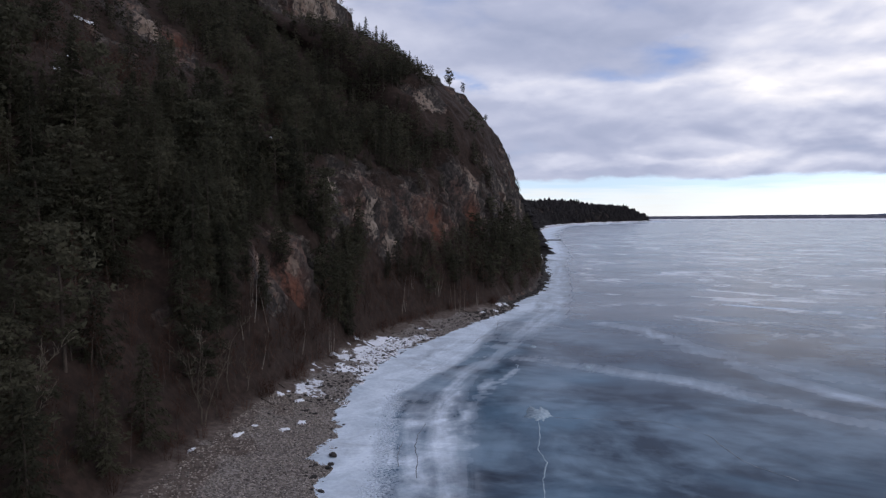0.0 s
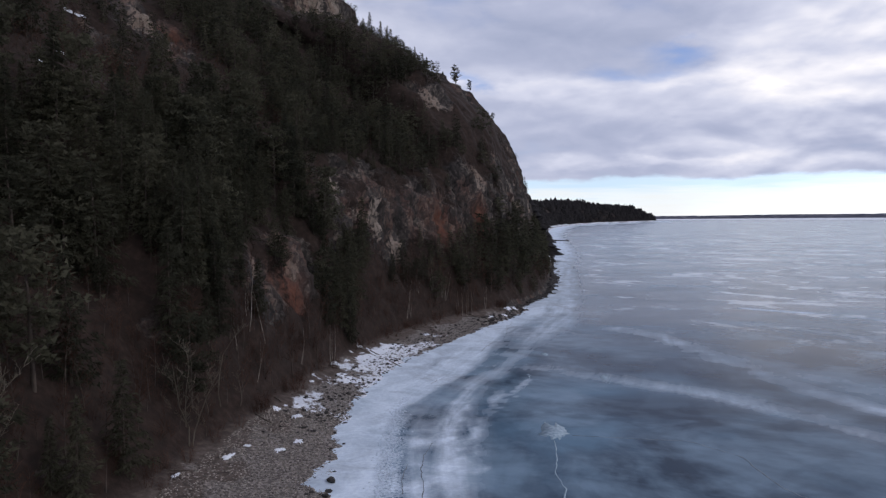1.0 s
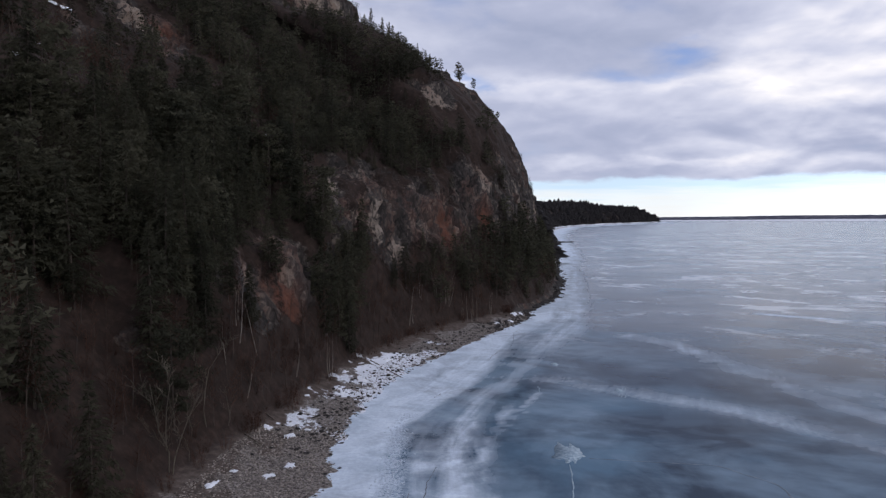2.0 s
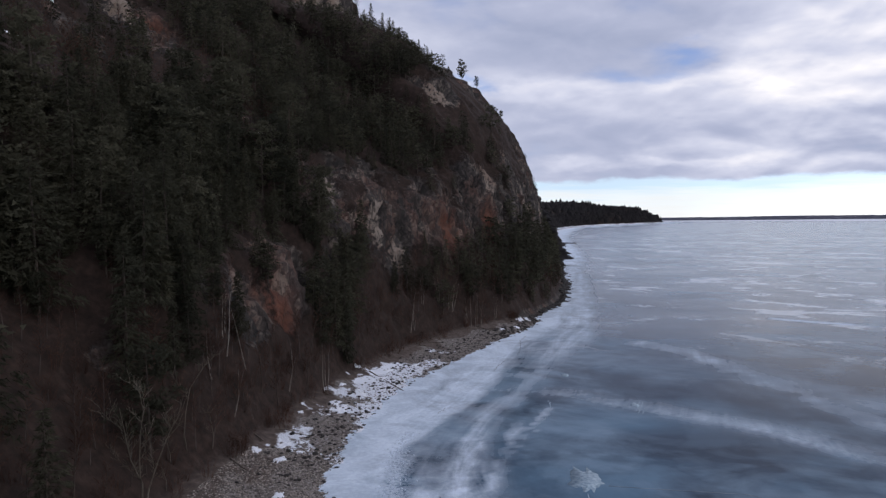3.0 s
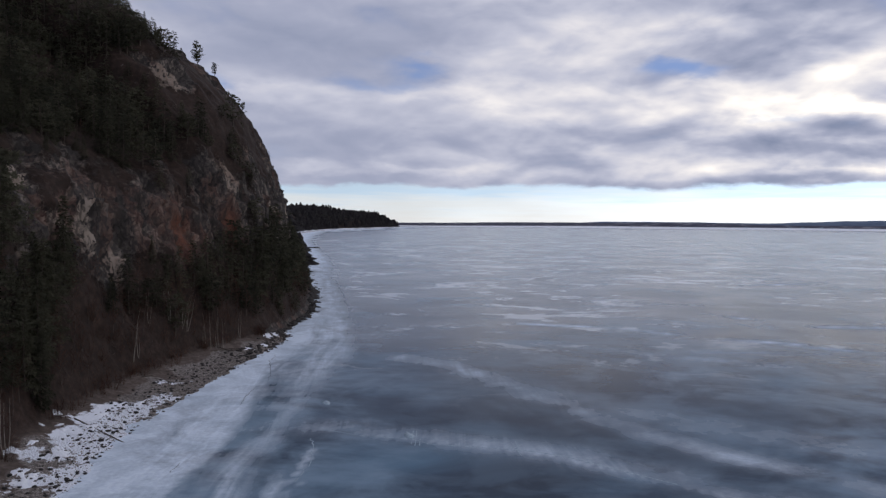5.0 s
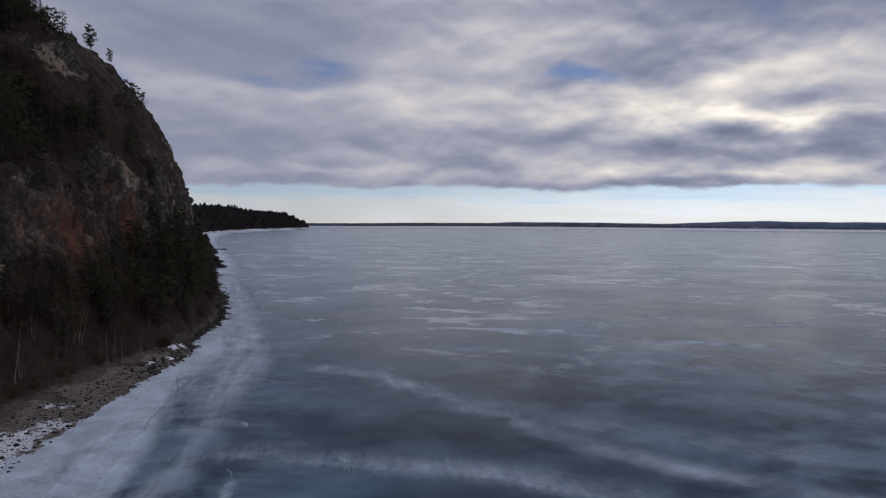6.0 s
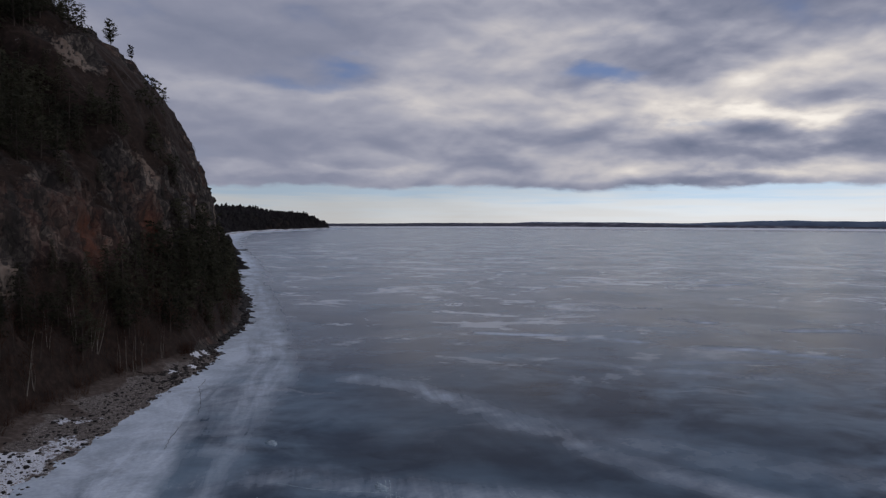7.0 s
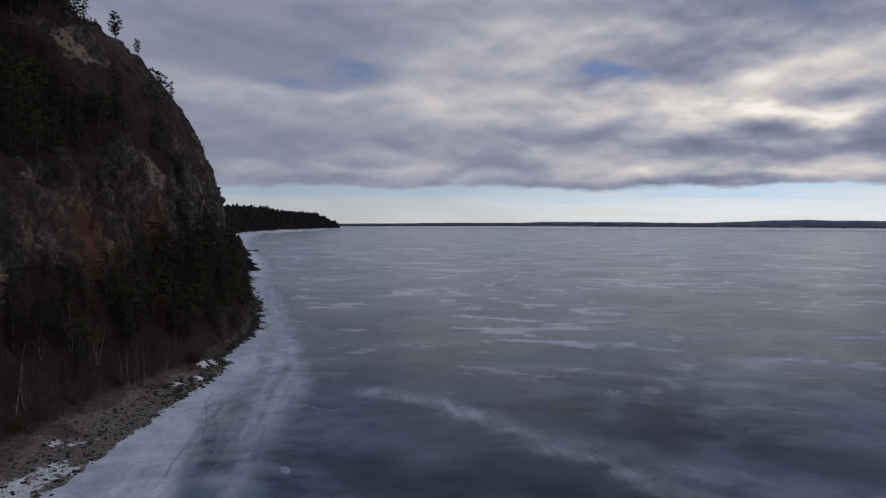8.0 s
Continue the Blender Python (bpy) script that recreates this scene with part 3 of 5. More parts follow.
verts, rock_a, beach_a, snow_a, earth_a = [], [], [], [], []
tilt = np.gradient(profs, axis=1)
steep = tilt[:, :, 1] / (np.abs(tilt[:, :, 0]) + 1e-6)
for i in range(len(cols)):
    s, f, nrm = SHORE[i], FOOT[i], inland[i]
    near = s[1] < 470
    out = Vector((-nrm[0] * 0.85, -nrm[1] * 0.85, 0.5))
    for j in range(N_BEACH):
        t = (j - 3) / (N_BEACH - 4)
        x, y = s + (f - s) * t if t >= 0 else s + (s - f) / max(np.linalg.norm(s - f), 1) * (-t) * 16
        zf = profs[i, 0, 1]
        z = -0.05 + zf * (0.62 * t + 0.38 * t * t) if t >= 0 else 3.2 * t
        if near:
            z += 0.28 * fbm((x, y, 0), 5.0) * (1 if t > -0.02 else 0.4) + (0.25 * fbm((x, y, 3), 1.6) if s[1] > 100 else 0.08 * fbm((x, y, 3), 1.2)) * min(1, max(0, t * 4 + 0.6))
        verts.append((x, y, z))
        dry = float(smooth(225, 250, y))
        rock_a.append(0.9 * dry)
        earth_a.append(float(1 - 0.8 * smooth(0.85, 1.0, t)) * (1 - dry))
        beach_a.append(float(1 - smooth(0.42, 0.85, t + 0.4 * fbm((x, y, 0), 7.0))) * (1 - dry))
        lay = math.exp(-((y - 146) / 38) ** 2) * 0.38 + 0.17 + (0.28 if y > 235 else 0)
        bank = 0.55 * math.exp(-((y - 162) / 13) ** 2) * float(smooth(0.05, 0.25, t) * (1 - smooth(0.6, 0.85, t)))
        rim = 0.30 * float(1 - smooth(0.04, 0.16, t)) * float(smooth(98, 112, y) * (1 - smooth(150, 175, y)))
        clumps = 0.50 * fbm((x, y, 1), 6.0) * float(smooth(95, 108, y) * (1 - smooth(195, 225, y)))
        snow_a.append(lay * (1 - 0.8 * abs(t - 0.25)) + bank + rim + clumps if -0.1 < t < 1.0 and y < 600 else (0.95 if y >= 600 and t < 0.95 else 0.1))
    for j in range(N_HILL):
        if j == 0:
            continue
        ins, z = profs[i, j]
        x, y = f + nrm * ins
        r = 0.0
        if near:
            p = Vector((x, y, z))
            for ox, oy, oz, rad in OUTCROPS:
                da = (x - ox) * along[i, 0] + (y - oy) * along[i, 1]
                if abs(da) < rad * 2:
                    r = max(r, 1.5 - (da ** 2 + ((z - oz) * 1.15) ** 2) ** 0.5 / rad * 0.95)
            r = max(r, smooth(1.6, 3.4, steep[i, j]) * 0.72 * smooth(16, 28, z))
            r += 0.62 * fbm((x, y, z * 0.6), 8.0)
            r = min(max(r, 0), 1)
            fade = min(1.0, j / 8) * (0.35 + 0.65 * min(1, max(0, (430 - y) / 40)) if y > 300 else 1)
            big_form = fbm((x, y, z), 26.0, 3) * 2.2 + fbm((x, y, z), 8.0, 3) * 0.9
            cell = noise.cell(Vector((x / 3.2, y / 3.2, z / 6.5 + 0.4 * fbm((x, y, z), 7.0, 2)))) - 0.5
            cell2 = noise.cell(Vector((x / 1.4, y / 1.4, z / 2.6))) - 0.5
            # upright buttresses and gullies, and ledges that step out
            bent = reach[i] + 2.5 * fbm((reach[i] / 3, z, 2.0), 9.0, 2)
            rib = 1 - 2.2 * abs(noise.noise(Vector((bent / 9.0, z / 48, 3.3)))) - 0.9 * abs(noise.noise(Vector((bent / 3.4, z / 22, 8.1))))
            ledge = (z / 7.5 + 1.2 * noise.noise(Vector((bent / 11, z / 30, 5.5)))) % 1.0
            push = fade * (big_form + r * (2.3 * rib - 1.2 + 0.9 * (ledge - 0.5) + 1.3 * cell + 0.8 * cell2 + 0.9 * fbm((x, y, z), 2.6, 3)))
            x, y, z = p + out * push
        else:
            big_form = fbm((x, y, z), 130.0, 3) * min(1, j / 25) * 9
            z += big_form
        verts.append((x, y, z))
        rock_a.append(r)
        beach_a.append(0.0)
        earth_a.append(0.0)
        snow_a.append((0.95 if z < 5 else 0.0) if not near else (0.12 + 0.22 * fbm((x, y, z), 12.0) if z > 35 else 0.05))
ROWS = N_BEACH + N_HILL - 1
verts = np.array(verts)
grid = np.arange(len(cols) * ROWS).reshape(len(cols), ROWS)
faces = np.stack([grid[:-1, :-1], grid[1:, :-1], grid[1:, 1:], grid[:-1, 1:]], -1).reshape(-1, 4)

# iron-stained and freshly broken faces: x, y, z, radius
RUSTY = [(-6.5, 232.3, 29.3, 5), (-7, 230, 24, 4), (-34.5, 146.4, 16.5, 4.5), (-36, 149, 12, 3.5), (7, 250, 31, 3.5), (-30, 196, 32, 2.5), (-84.2, 206, 82.5, 5)]
PALE_FACES = [(-23.4, 199.7, 30.2, 3.2), (-23.3, 201.9, 34.6, 2.6), (-27.4, 191.2, 32.9, 2.6), (-34.8, 192.3, 41.2, 3.2), (-33.2, 178.7, 35, 2.6),
              (-38.9, 171.3, 35.8, 2.4), (-18.5, 206.5, 23.2, 2.6), (-3.1, 234.2, 29.3, 2.4), (20.8, 299.4, 41.7, 5), (32, 330, 34, 6), (-38.7, 134.6, 20.9, 2.4),
              (-35.9, 150, 20.3, 2.2), (-85.9, 195.7, 84.9, 5), (-10.4, 267.2, 74.6, 6), (-68.3, 336.4, 130.3, 15), (-64, 366, 136, 14), (5.4, 258.7, 47.4, 5)]
# small drifts that lie on ledges
LEDGE_SNOW = [(-91, 166.6, 80.7, 1.0), (-90.2, 170.2, 80.5, 1.2), (-77.7, 139, 64.8, 1.3), (-73.3, 126, 59.9, 0.8), (-64.1, 166.6, 57.6, 1.0), (-57.6, 173.9, 56.2, 0.8),
              (-49.4, 186.7, 53.5, 0.7)]


def stain(forms):
    total = np.zeros(len(verts))
    for x, y, z, rad in forms:
        d = np.sqrt((verts[:, 0] - x) ** 2 + (verts[:, 1] - y) ** 2 + (0.6 * (verts[:, 2] - z)) ** 2)
        total = np.maximum(total, np.exp(-(d / rad) ** 2))
    return total


def mesh_of(name, v, f, mat, smoothed=False, attributes=None):
    me = bpy.data.meshes.new(name)
    v = np.asarray(v, np.float32)
    f = np.asarray(f, np.int32)
    me.vertices.add(len(v))
    me.vertices.foreach_set("co", v.ravel())
    me.loops.add(f.size)
    me.loops.foreach_set("vertex_index", f.ravel())
    me.polygons.add(len(f))
    me.polygons.foreach_set("loop_start", np.arange(0, f.size, f.shape[1], dtype=np.int32))
    me.update(calc_edges=True)
    me.validate()
    if smoothed:
        me.polygons.foreach_set("use_smooth", np.ones(len(f), bool))
    for key, values in (attributes or {}).items():
        a = me.attributes.new(key, "FLOAT", "POINT")
        a.data.foreach_set("value", np.asarray(values, np.float32))
    if mat:
        me.materials.append(mat)
    return me


ground = new("ground", mesh_of("ground", verts, faces, GROUND, False, {"rust": stain(RUSTY), "pale": stain(PALE_FACES), "rock": rock_a, "beach": beach_a, "snow": snow_a, "earth": earth_a}))
tagged(ground, "steep brown mountainside with bare rock cliffs above a gravel beach", "mountainside", kind="structure")

# ---- frozen lake ----
gx = np.r_[-4900, -3000, -1500, -700, -300, -120, np.arange(-60, 110, 1.1), np.arange(110, 240, 2.6), 240 * 1.12 ** np.arange(0, 27), 4900]
gy = np.r_[-4900, -2500, -1000, -400, -150, -60, np.arange(-20, 60, 8), np.arange(60, 250, 1.25), np.arange(250, 430, 2.5), 430 * 1.09 ** np.arange(0, 28), 4900]
X, Y = np.meshgrid(gx, gy, indexing="ij")
pts = np.stack([X.ravel(), Y.ravel()], 1)


def far_from_line(p, line):
    best = np.full(len(p), 1e9)
    for a, b in zip(line[:-1], line[1:]):
        d = b - a
        t = np.clip(((p - a) @ d) / max(d @ d, 1e-9), 0, 1)
        best = np.minimum(best, np.hypot(*(p - a - t[:, None] * d).T))
    return best


shore_line = SHORE[::4]
off_shore = far_from_line(pts, shore_line)


def wander(p, scale, seed):
    return np.array([noise.fractal(Vector((x / scale, y / scale, seed)), 1.0, 2.0, 3) for x, y in p])


near_ice = (pts[:, 0] > -40) & (pts[:, 0] < 260) & (pts[:, 1] > 50) & (pts[:, 1] < 700)
wob = np.zeros(len(pts))
wob[near_ice] = wander(pts[near_ice], 18, 0.5)
wob2 = np.zeros(len(pts))
wob2[near_ice] = wander(pts[near_ice], 6, 4.5)
wide = np.interp(pts[:, 1], [60, 100, 130, 160, 200, 250, 300, 400, 700, 1500, 3300], [18, 17, 16, 16, 17, 15, 13, 14, 22, 30, 40])
snow = 0.95 * (1 - smooth(0.80, 1.12, off_shore / wide + 0.16 * wob + 0.08 * wob2))
# the white strip on the shore, a swept gap beyond it, and a second band: their edges as y, x
STRIP_EDGE = [(60, -6.5), (88, -7.2), (108, -8), (119, -8.3), (131, -4.1), (145, 1.2), (165, 5.5), (183, 9.8), (200, 15), (218, 22), (240, 30), (700, 110)]
BAND_INNER = [(60, -2.5), (88, -3.1), (110, -3.8), (118, -1.5), (135, 1.1), (148, 6.1), (162, 10.5), (176, 15.2), (200, 19.5), (218, 24), (240, 30), (700, 110)]
BAND_OUTER = [(60, 1), (88, 2), (117, 2.8), (137, 5.7), (164, 14.5), (195, 25.8), (208, 32.2), (263, 43.3), (309, 51), (373, 60), (450, 70), (540, 84), (700, 112)]


def edge_at(line, y):
    return np.interp(y, [q[0] for q in line], [q[1] for q in line])


px, py = pts[:, 0] + 1.2 * wob + 0.9 * wob2, pts[:, 1]
ragged = 1 + 0.9 * np.clip(wob2 + 0.5 * wob, -0.7, 1.0)
strip = np.interp(py, [60, 110, 140, 185, 230, 400], [0.74, 0.78, 0.88, 0.80, 0.82, 0.86]) * (1 - smooth(-2.2, 1.8, px - edge_at(STRIP_EDGE, py)))
band = smooth(-1.8, 1.6, px - edge_at(BAND_INNER, py)) * (1 - smooth(-4.0, 2.0, px - edge_at(BAND_OUTER, py)))
band *= np.interp(py, [60, 100, 130, 165, 200, 300, 500], [0.60, 0.62, 0.76, 0.66, 0.60, 0.72, 0.75])
haze = np.interp(py, [60, 100, 112, 121, 160, 190, 240, 500], [0.58, 0.54, 0.36, 0.14, 0.18, 0.34, 0.46, 0.5]) * ragged * (1 - smooth(-2.0, 3.5, px - edge_at(BAND_OUTER, py)))
local = np.maximum(np.maximum(strip, band), haze)
snow = np.where(py < 520, local, np.maximum(snow * smooth(430, 620, py), local * (1 - smooth(520, 640, py))))
# wind-blown drifts: centre line, half width, strength
DRIFTS = [([(0.1, 70), (0.1, 88.7), (0.5, 100), (0.5, 110), (1.3, 126)], 0.5, 0.80), ([(2, 74), (2.0, 88.7), (2.4, 96), (3.4, 107.5), (4.6, 121), (7.6, 133.5)], 0.5, 0.66),
          ([(3.4, 80), (3.6, 100), (5.2, 118), (8.4, 131)], 0.4, 0.45), ([(9.6, 129.5), (12.6, 136), (14, 142.3)], 0.45, 0.5),
          ([(13, 153.5), (21, 148), (30, 141), (38, 135), (46.5, 128), (57, 112.5), (66, 98), (80, 78)], 0.8, 0.36),
          ([(13, 154), (22, 150), (34, 140), (49, 127.5), (60, 112), (70, 97), (85, 78)], 3.8, 0.24),
          ([(45, 204.5), (53, 193), (57.5, 174), (59.8, 158), (64, 140), (70, 122), (80, 104), (98, 80)], 3.0, 0.42),
          ([(54, 186), (60, 166), (66, 150), (76, 136), (90, 118)], 5.5, 0.20),
          ([(90, 212), (112, 184), (128, 168)], 3.0, 0.20), ([(172, 252), (179, 238)], 2.6, 0.6), ([(151, 196), (153, 188), (160, 180)], 2.0, 0.55),
          ([(97, 249), (105, 243), (120, 233), (131, 217)], 2.2, 0.80), ([(190, 214.5), (206, 208)], 3.2, 0.72), ([(284, 357), (303, 344), (324, 330)], 4.5, 0.66),
          ([(142, 203), (155, 191)], 2.4, 0.6), ([(112, 183), (119, 178)], 1.6, 0.5),
          ([(150, 300), (190, 275)], 2.4, 0.25), ([(120, 190), (150, 178)], 2.0, 0.25)]
for line, half, strength in DRIFTS:
    d = far_from_line(pts + np.stack([wob2, -wob2], 1) * 1.2, np.array(line, float))
    snow = np.maximum(snow, strength * np.exp(-(d / half) ** 2) * np.clip(1 + 0.9 * wob2 + 0.5 * wob, 0.25, 1.5))
# dark windows of clear ice: x, y, radius
windows = np.zeros(len(pts))
for x, y, rad in [(43, 156, 4.5), (50, 140.5, 4), (97, 138, 8), (65, 124, 5), (82, 162, 6), (31, 164, 5)]:
    d = np.hypot(pts[:, 0] - x + 2 * wob, (pts[:, 1] - y + 2 * wob2) * 0.8)
    windows = np.maximum(windows, 0.75 * np.exp(-(d / rad) ** 2))
gi = np.arange(len(pts)).reshape(X.shape)
ice_faces = np.stack([gi[:-1, :-1], gi[1:, :-1], gi[1:, 1:], gi[:-1, 1:]], -1).reshape(-1, 4)
# the painted sheen of the ice grows with distance, from 190 to 800
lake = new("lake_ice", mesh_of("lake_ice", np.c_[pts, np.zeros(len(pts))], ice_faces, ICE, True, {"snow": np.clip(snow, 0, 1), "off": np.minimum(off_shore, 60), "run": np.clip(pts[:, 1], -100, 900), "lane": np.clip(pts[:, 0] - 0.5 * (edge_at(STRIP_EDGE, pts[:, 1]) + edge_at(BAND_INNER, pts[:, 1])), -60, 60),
              "rubble": np.exp(-((off_shore - 7.5 - 1.5 * wob) / 2.0) ** 2) * (1 - smooth(108, 128, pts[:, 1])), "far_sheen": smooth(190, 800, pts[:, 1] + 0.4 * np.abs(pts[:, 0])) * 0.95, "clear": np.clip(smooth(14, 60, pts[:, 0] + 8 * wob + 0.12 * (160 - pts[:, 1])) * (0.5 + 0.5 * smooth(105, 150, pts[:, 1])) * (1 - smooth(240, 430, pts[:, 1]) * 0.75) * (1 - 0.65 * smooth(55, 105, pts[:, 0])) + 0.4 * np.exp(-((pts[:, 1] - 165) / 38) ** 2 - ((pts[:, 0] - 45) / 28) ** 2) + windows, 0, 1.5)}))
tagged(lake, "grey-blue frozen lake with windblown snow drifts along the shore", "frozen lake", kind="structure")


# ---- far shore ----
def far_shore():
    v, f = [], []
    angles = np.linspace(radians(-12), radians(112), 420)
    for a in angles:
        deg = math.degrees(a)
        w = noise.fractal(Vector((deg / 7, 0.3, 0)), 1.0, 2.0, 4)
        teeth = noise.fractal(Vector((deg * 2.2, 5.3, 0)), 1.0, 2.0, 3)
        reach = 4680 - 12 * abs(w) * 8
        tall = 20 + 4 * w + 1.5 * teeth + 12 * smooth(14, 30, deg) - 10 * smooth(36, 46, deg)
        c, sn = math.cos(a), math.sin(a)
        for d, z in ((0, -0.5), (3, 3), (8, 7 + 2 * teeth), (60, 0.6 * tall + 2 * teeth), (110, tall), (170, tall * 0.8)):
            v.append((sn * (reach + d), c * (reach + d), z))
    n = 6
    for i in range(len(angles) - 1):
        for j in range(n - 1):
            f.append((i * n + j, (i + 1) * n + j, (i + 1) * n + j + 1, i * n + j + 1))
    return mesh_of("far_shore", v, f, FAR)


tagged(new("backdrop_far_shore", far_shore()), "low wooded far shore beyond the frozen lake", "far shore", kind="structure")


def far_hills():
    """Wooded hills behind the far shore; the haze of distance is painted into their blue."""
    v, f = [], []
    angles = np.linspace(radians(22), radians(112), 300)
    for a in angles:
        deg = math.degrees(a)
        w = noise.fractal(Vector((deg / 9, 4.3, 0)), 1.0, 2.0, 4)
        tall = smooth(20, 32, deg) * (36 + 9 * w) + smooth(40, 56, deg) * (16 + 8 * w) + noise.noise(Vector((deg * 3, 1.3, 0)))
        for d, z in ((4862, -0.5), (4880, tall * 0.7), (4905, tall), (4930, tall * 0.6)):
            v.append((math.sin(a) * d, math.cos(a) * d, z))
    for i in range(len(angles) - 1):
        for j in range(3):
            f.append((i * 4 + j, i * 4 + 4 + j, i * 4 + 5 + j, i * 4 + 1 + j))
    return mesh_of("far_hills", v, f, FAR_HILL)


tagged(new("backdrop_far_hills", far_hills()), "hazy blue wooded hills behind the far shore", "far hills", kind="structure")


def far_edge():
    """Thin snowy rim along the far shore."""
    v, f = [], []
    angles = np.linspace(radians(10), radians(112), 260)
    for a in angles:
        r = 4672 - 96 * abs(noise.fractal(Vector((math.degrees(a) / 7, 0.3, 0)), 1.0, 2.0, 4))
        h = (0.25 + 0.75 * float(smooth(14, 32, math.degrees(a)))) * (5.0 + 11.0) * max(0.55, noise.noise(Vector((math.degrees(a) * 1.3, 8.1, 0))))
        for d, z in ((-420, 0.05), (-150, 2.5), (-4, h)):
            v.append((math.sin(a) * (r + d), math.cos(a) * (r + d), z))
    for i in range(len(angles) - 1):
        f += [(3 * i, 3 * i + 3, 3 * i + 4, 3 * i + 1), (3 * i + 1, 3 * i + 4, 3 * i + 5, 3 * i + 2)]
    return mesh_of("far_shore_snow", v, f, SNOW)


tagged(new("backdrop_snowy_edge", far_edge()), "thin snowy rim along the far shore", "snowy shore", kind="structure")


def village():
    v, f, r = [], [], random.Random(77)
    for k in range(42):
        a = radians(r.choice((r.uniform(36, 48), r.uniform(50, 62), r.uniform(30, 75))))
        d = 4600 - r.uniform(5, 25)
        c = Vector((math.sin(a) * d, math.cos(a) * d, r.uniform(1, 9)))
        w, h, t = r.uniform(3, 6), r.uniform(3, 5), r.uniform(1.5, 3)
        i = len(v)
        x, y = Vector((math.cos(a), -math.sin(a), 0)), Vector((math.sin(a), math.cos(a), 0))
        for sx, sy, z in ((-1, -1, 0), (1, -1, 0), (1, 1, 0), (-1, 1, 0), (-1, -1, h), (1, -1, h), (1, 1, h), (-1, 1, h), (-1, 0, h + t), (1, 0, h + t)):
            v.append(tuple(c + x * sx * w + y * sy * 4 + Vector((0, 0, z))))
        f += [(i, i + 1, i + 5, i + 4), (i + 1, i + 2, i + 6, i + 5), (i + 2, i + 3, i + 7, i + 6), (i + 3, i, i + 4, i + 7),
              (i + 4, i + 5, i + 9, i + 8), (i + 6, i + 7, i + 8, i + 9)]
    return mesh_of("village", v, f, FROST)


tagged(new("village_houses", village()), "tiny pale houses scattered along the far shore", "village", kind="stuff")


# ---- plants ----
def tube(v, f, pts, radii, sides):
    base = len(v)
    for k, (p, r) in enumerate(zip(pts, radii)):
        for s in range(sides):
            a = 2 * math.pi * s / sides
            v.append((p[0] + r * math.cos(a), p[1] + r * math.sin(a), p[2]))
    for k in range(len(pts) - 1):
        for s in range(sides):
            a, b = base + k * sides + s, base + k * sides + (s + 1) % sides
            f.append((a, b, b + sides))
            f.append((a, b + sides, a + sides))


def twig(v, f, a, b, r):
    """A thin three-sided spike from a to b."""
    a, b = Vector(a), Vector(b)
    d = (b - a).normalized()
    x = d.orthogonal().normalized()
    y = d.cross(x)
    k = len(v)
    for s in range(3):
        t = 2 * math.pi * s / 3
        v.append(tuple(a + (x * math.cos(t) + y * math.sin(t)) * r))
    v.append(tuple(b))
    f += [(k, k + 1, k + 3), (k + 1, k + 2, k + 3), (k + 2, k, k + 3)]


def sprig(v, f, c, way, side, long, half):
    """One flat spray of needles."""
    i = len(v)
    v += [tuple(c - side * half), tuple(c + side * half), tuple(c + way * long)]
    f.append((i, i + 1, i + 2))


def spruce_parts(rng, tall, wide, branches, sprigs, coarse=1.0, bare=0.06):
    tv, tf, cv, cf = [], [], [], []
    lean = (rng.uniform(-0.03, 0.03) * tall, rng.uniform(-0.03, 0.03) * tall)
    tube(tv, tf, [(0, 0, -0.8), (lean[0] * 0.5, lean[1] * 0.5, tall * 0.5), (lean[0], lean[1], tall)],
         [tall * 0.016, tall * 0.009, 0.015], 5)
    full, lop = rng.uniform(0.65, 1.0), rng.uniform(0, 6.28)
    for k in range(branches):
        u = min(bare + (1 - bare) * ((k + rng.random()) / branches) ** 1.15, 0.995)
        turn = k * 2.399 + rng.uniform(-0.5, 0.5)
        long = wide * (1 - u) ** full * rng.uniform(0.5, 1.15) * (1 + 0.18 * math.cos(turn - lop)) + 0.12
        if rng.random() < 0.10:
            long *= 0.4
        droop = rng.uniform(0.10, 0.50) * (1 - u * 0.8) - 0.30 * u
        root = Vector((lean[0] * u, lean[1] * u, tall * u))
        way = Vector((math.cos(turn), math.sin(turn), -droop)).normalized()
        side = Vector((-math.sin(turn), math.cos(turn), 0))
        twig(cv, cf, root, root + way * long, 0.025)
        for q in range(max(2, int(sprigs * (0.35 + 0.9 * long / wide)))):
            t = rng.uniform(0.12, 1.0)
            c = root + way * long * t + side * rng.uniform(-0.30, 0.30) * long * (1.15 - t) + Vector((0, 0, rng.uniform(-0.14, 0.05) * long))
            d = (way * rng.uniform(0.3, 1.0) + side * rng.uniform(-1, 1) + Vector((0, 0, rng.uniform(-0.9, 0.15)))).normalized()
            w = d.cross(Vector((rng.uniform(-1, 1), rng.uniform(-1, 1), rng.uniform(-1, 1)))).normalized()
            sprig(cv, cf, c, d, w, coarse * rng.uniform(0.34, 0.70), coarse * rng.uniform(0.05, 0.105))
    return tv, tf, cv, cf


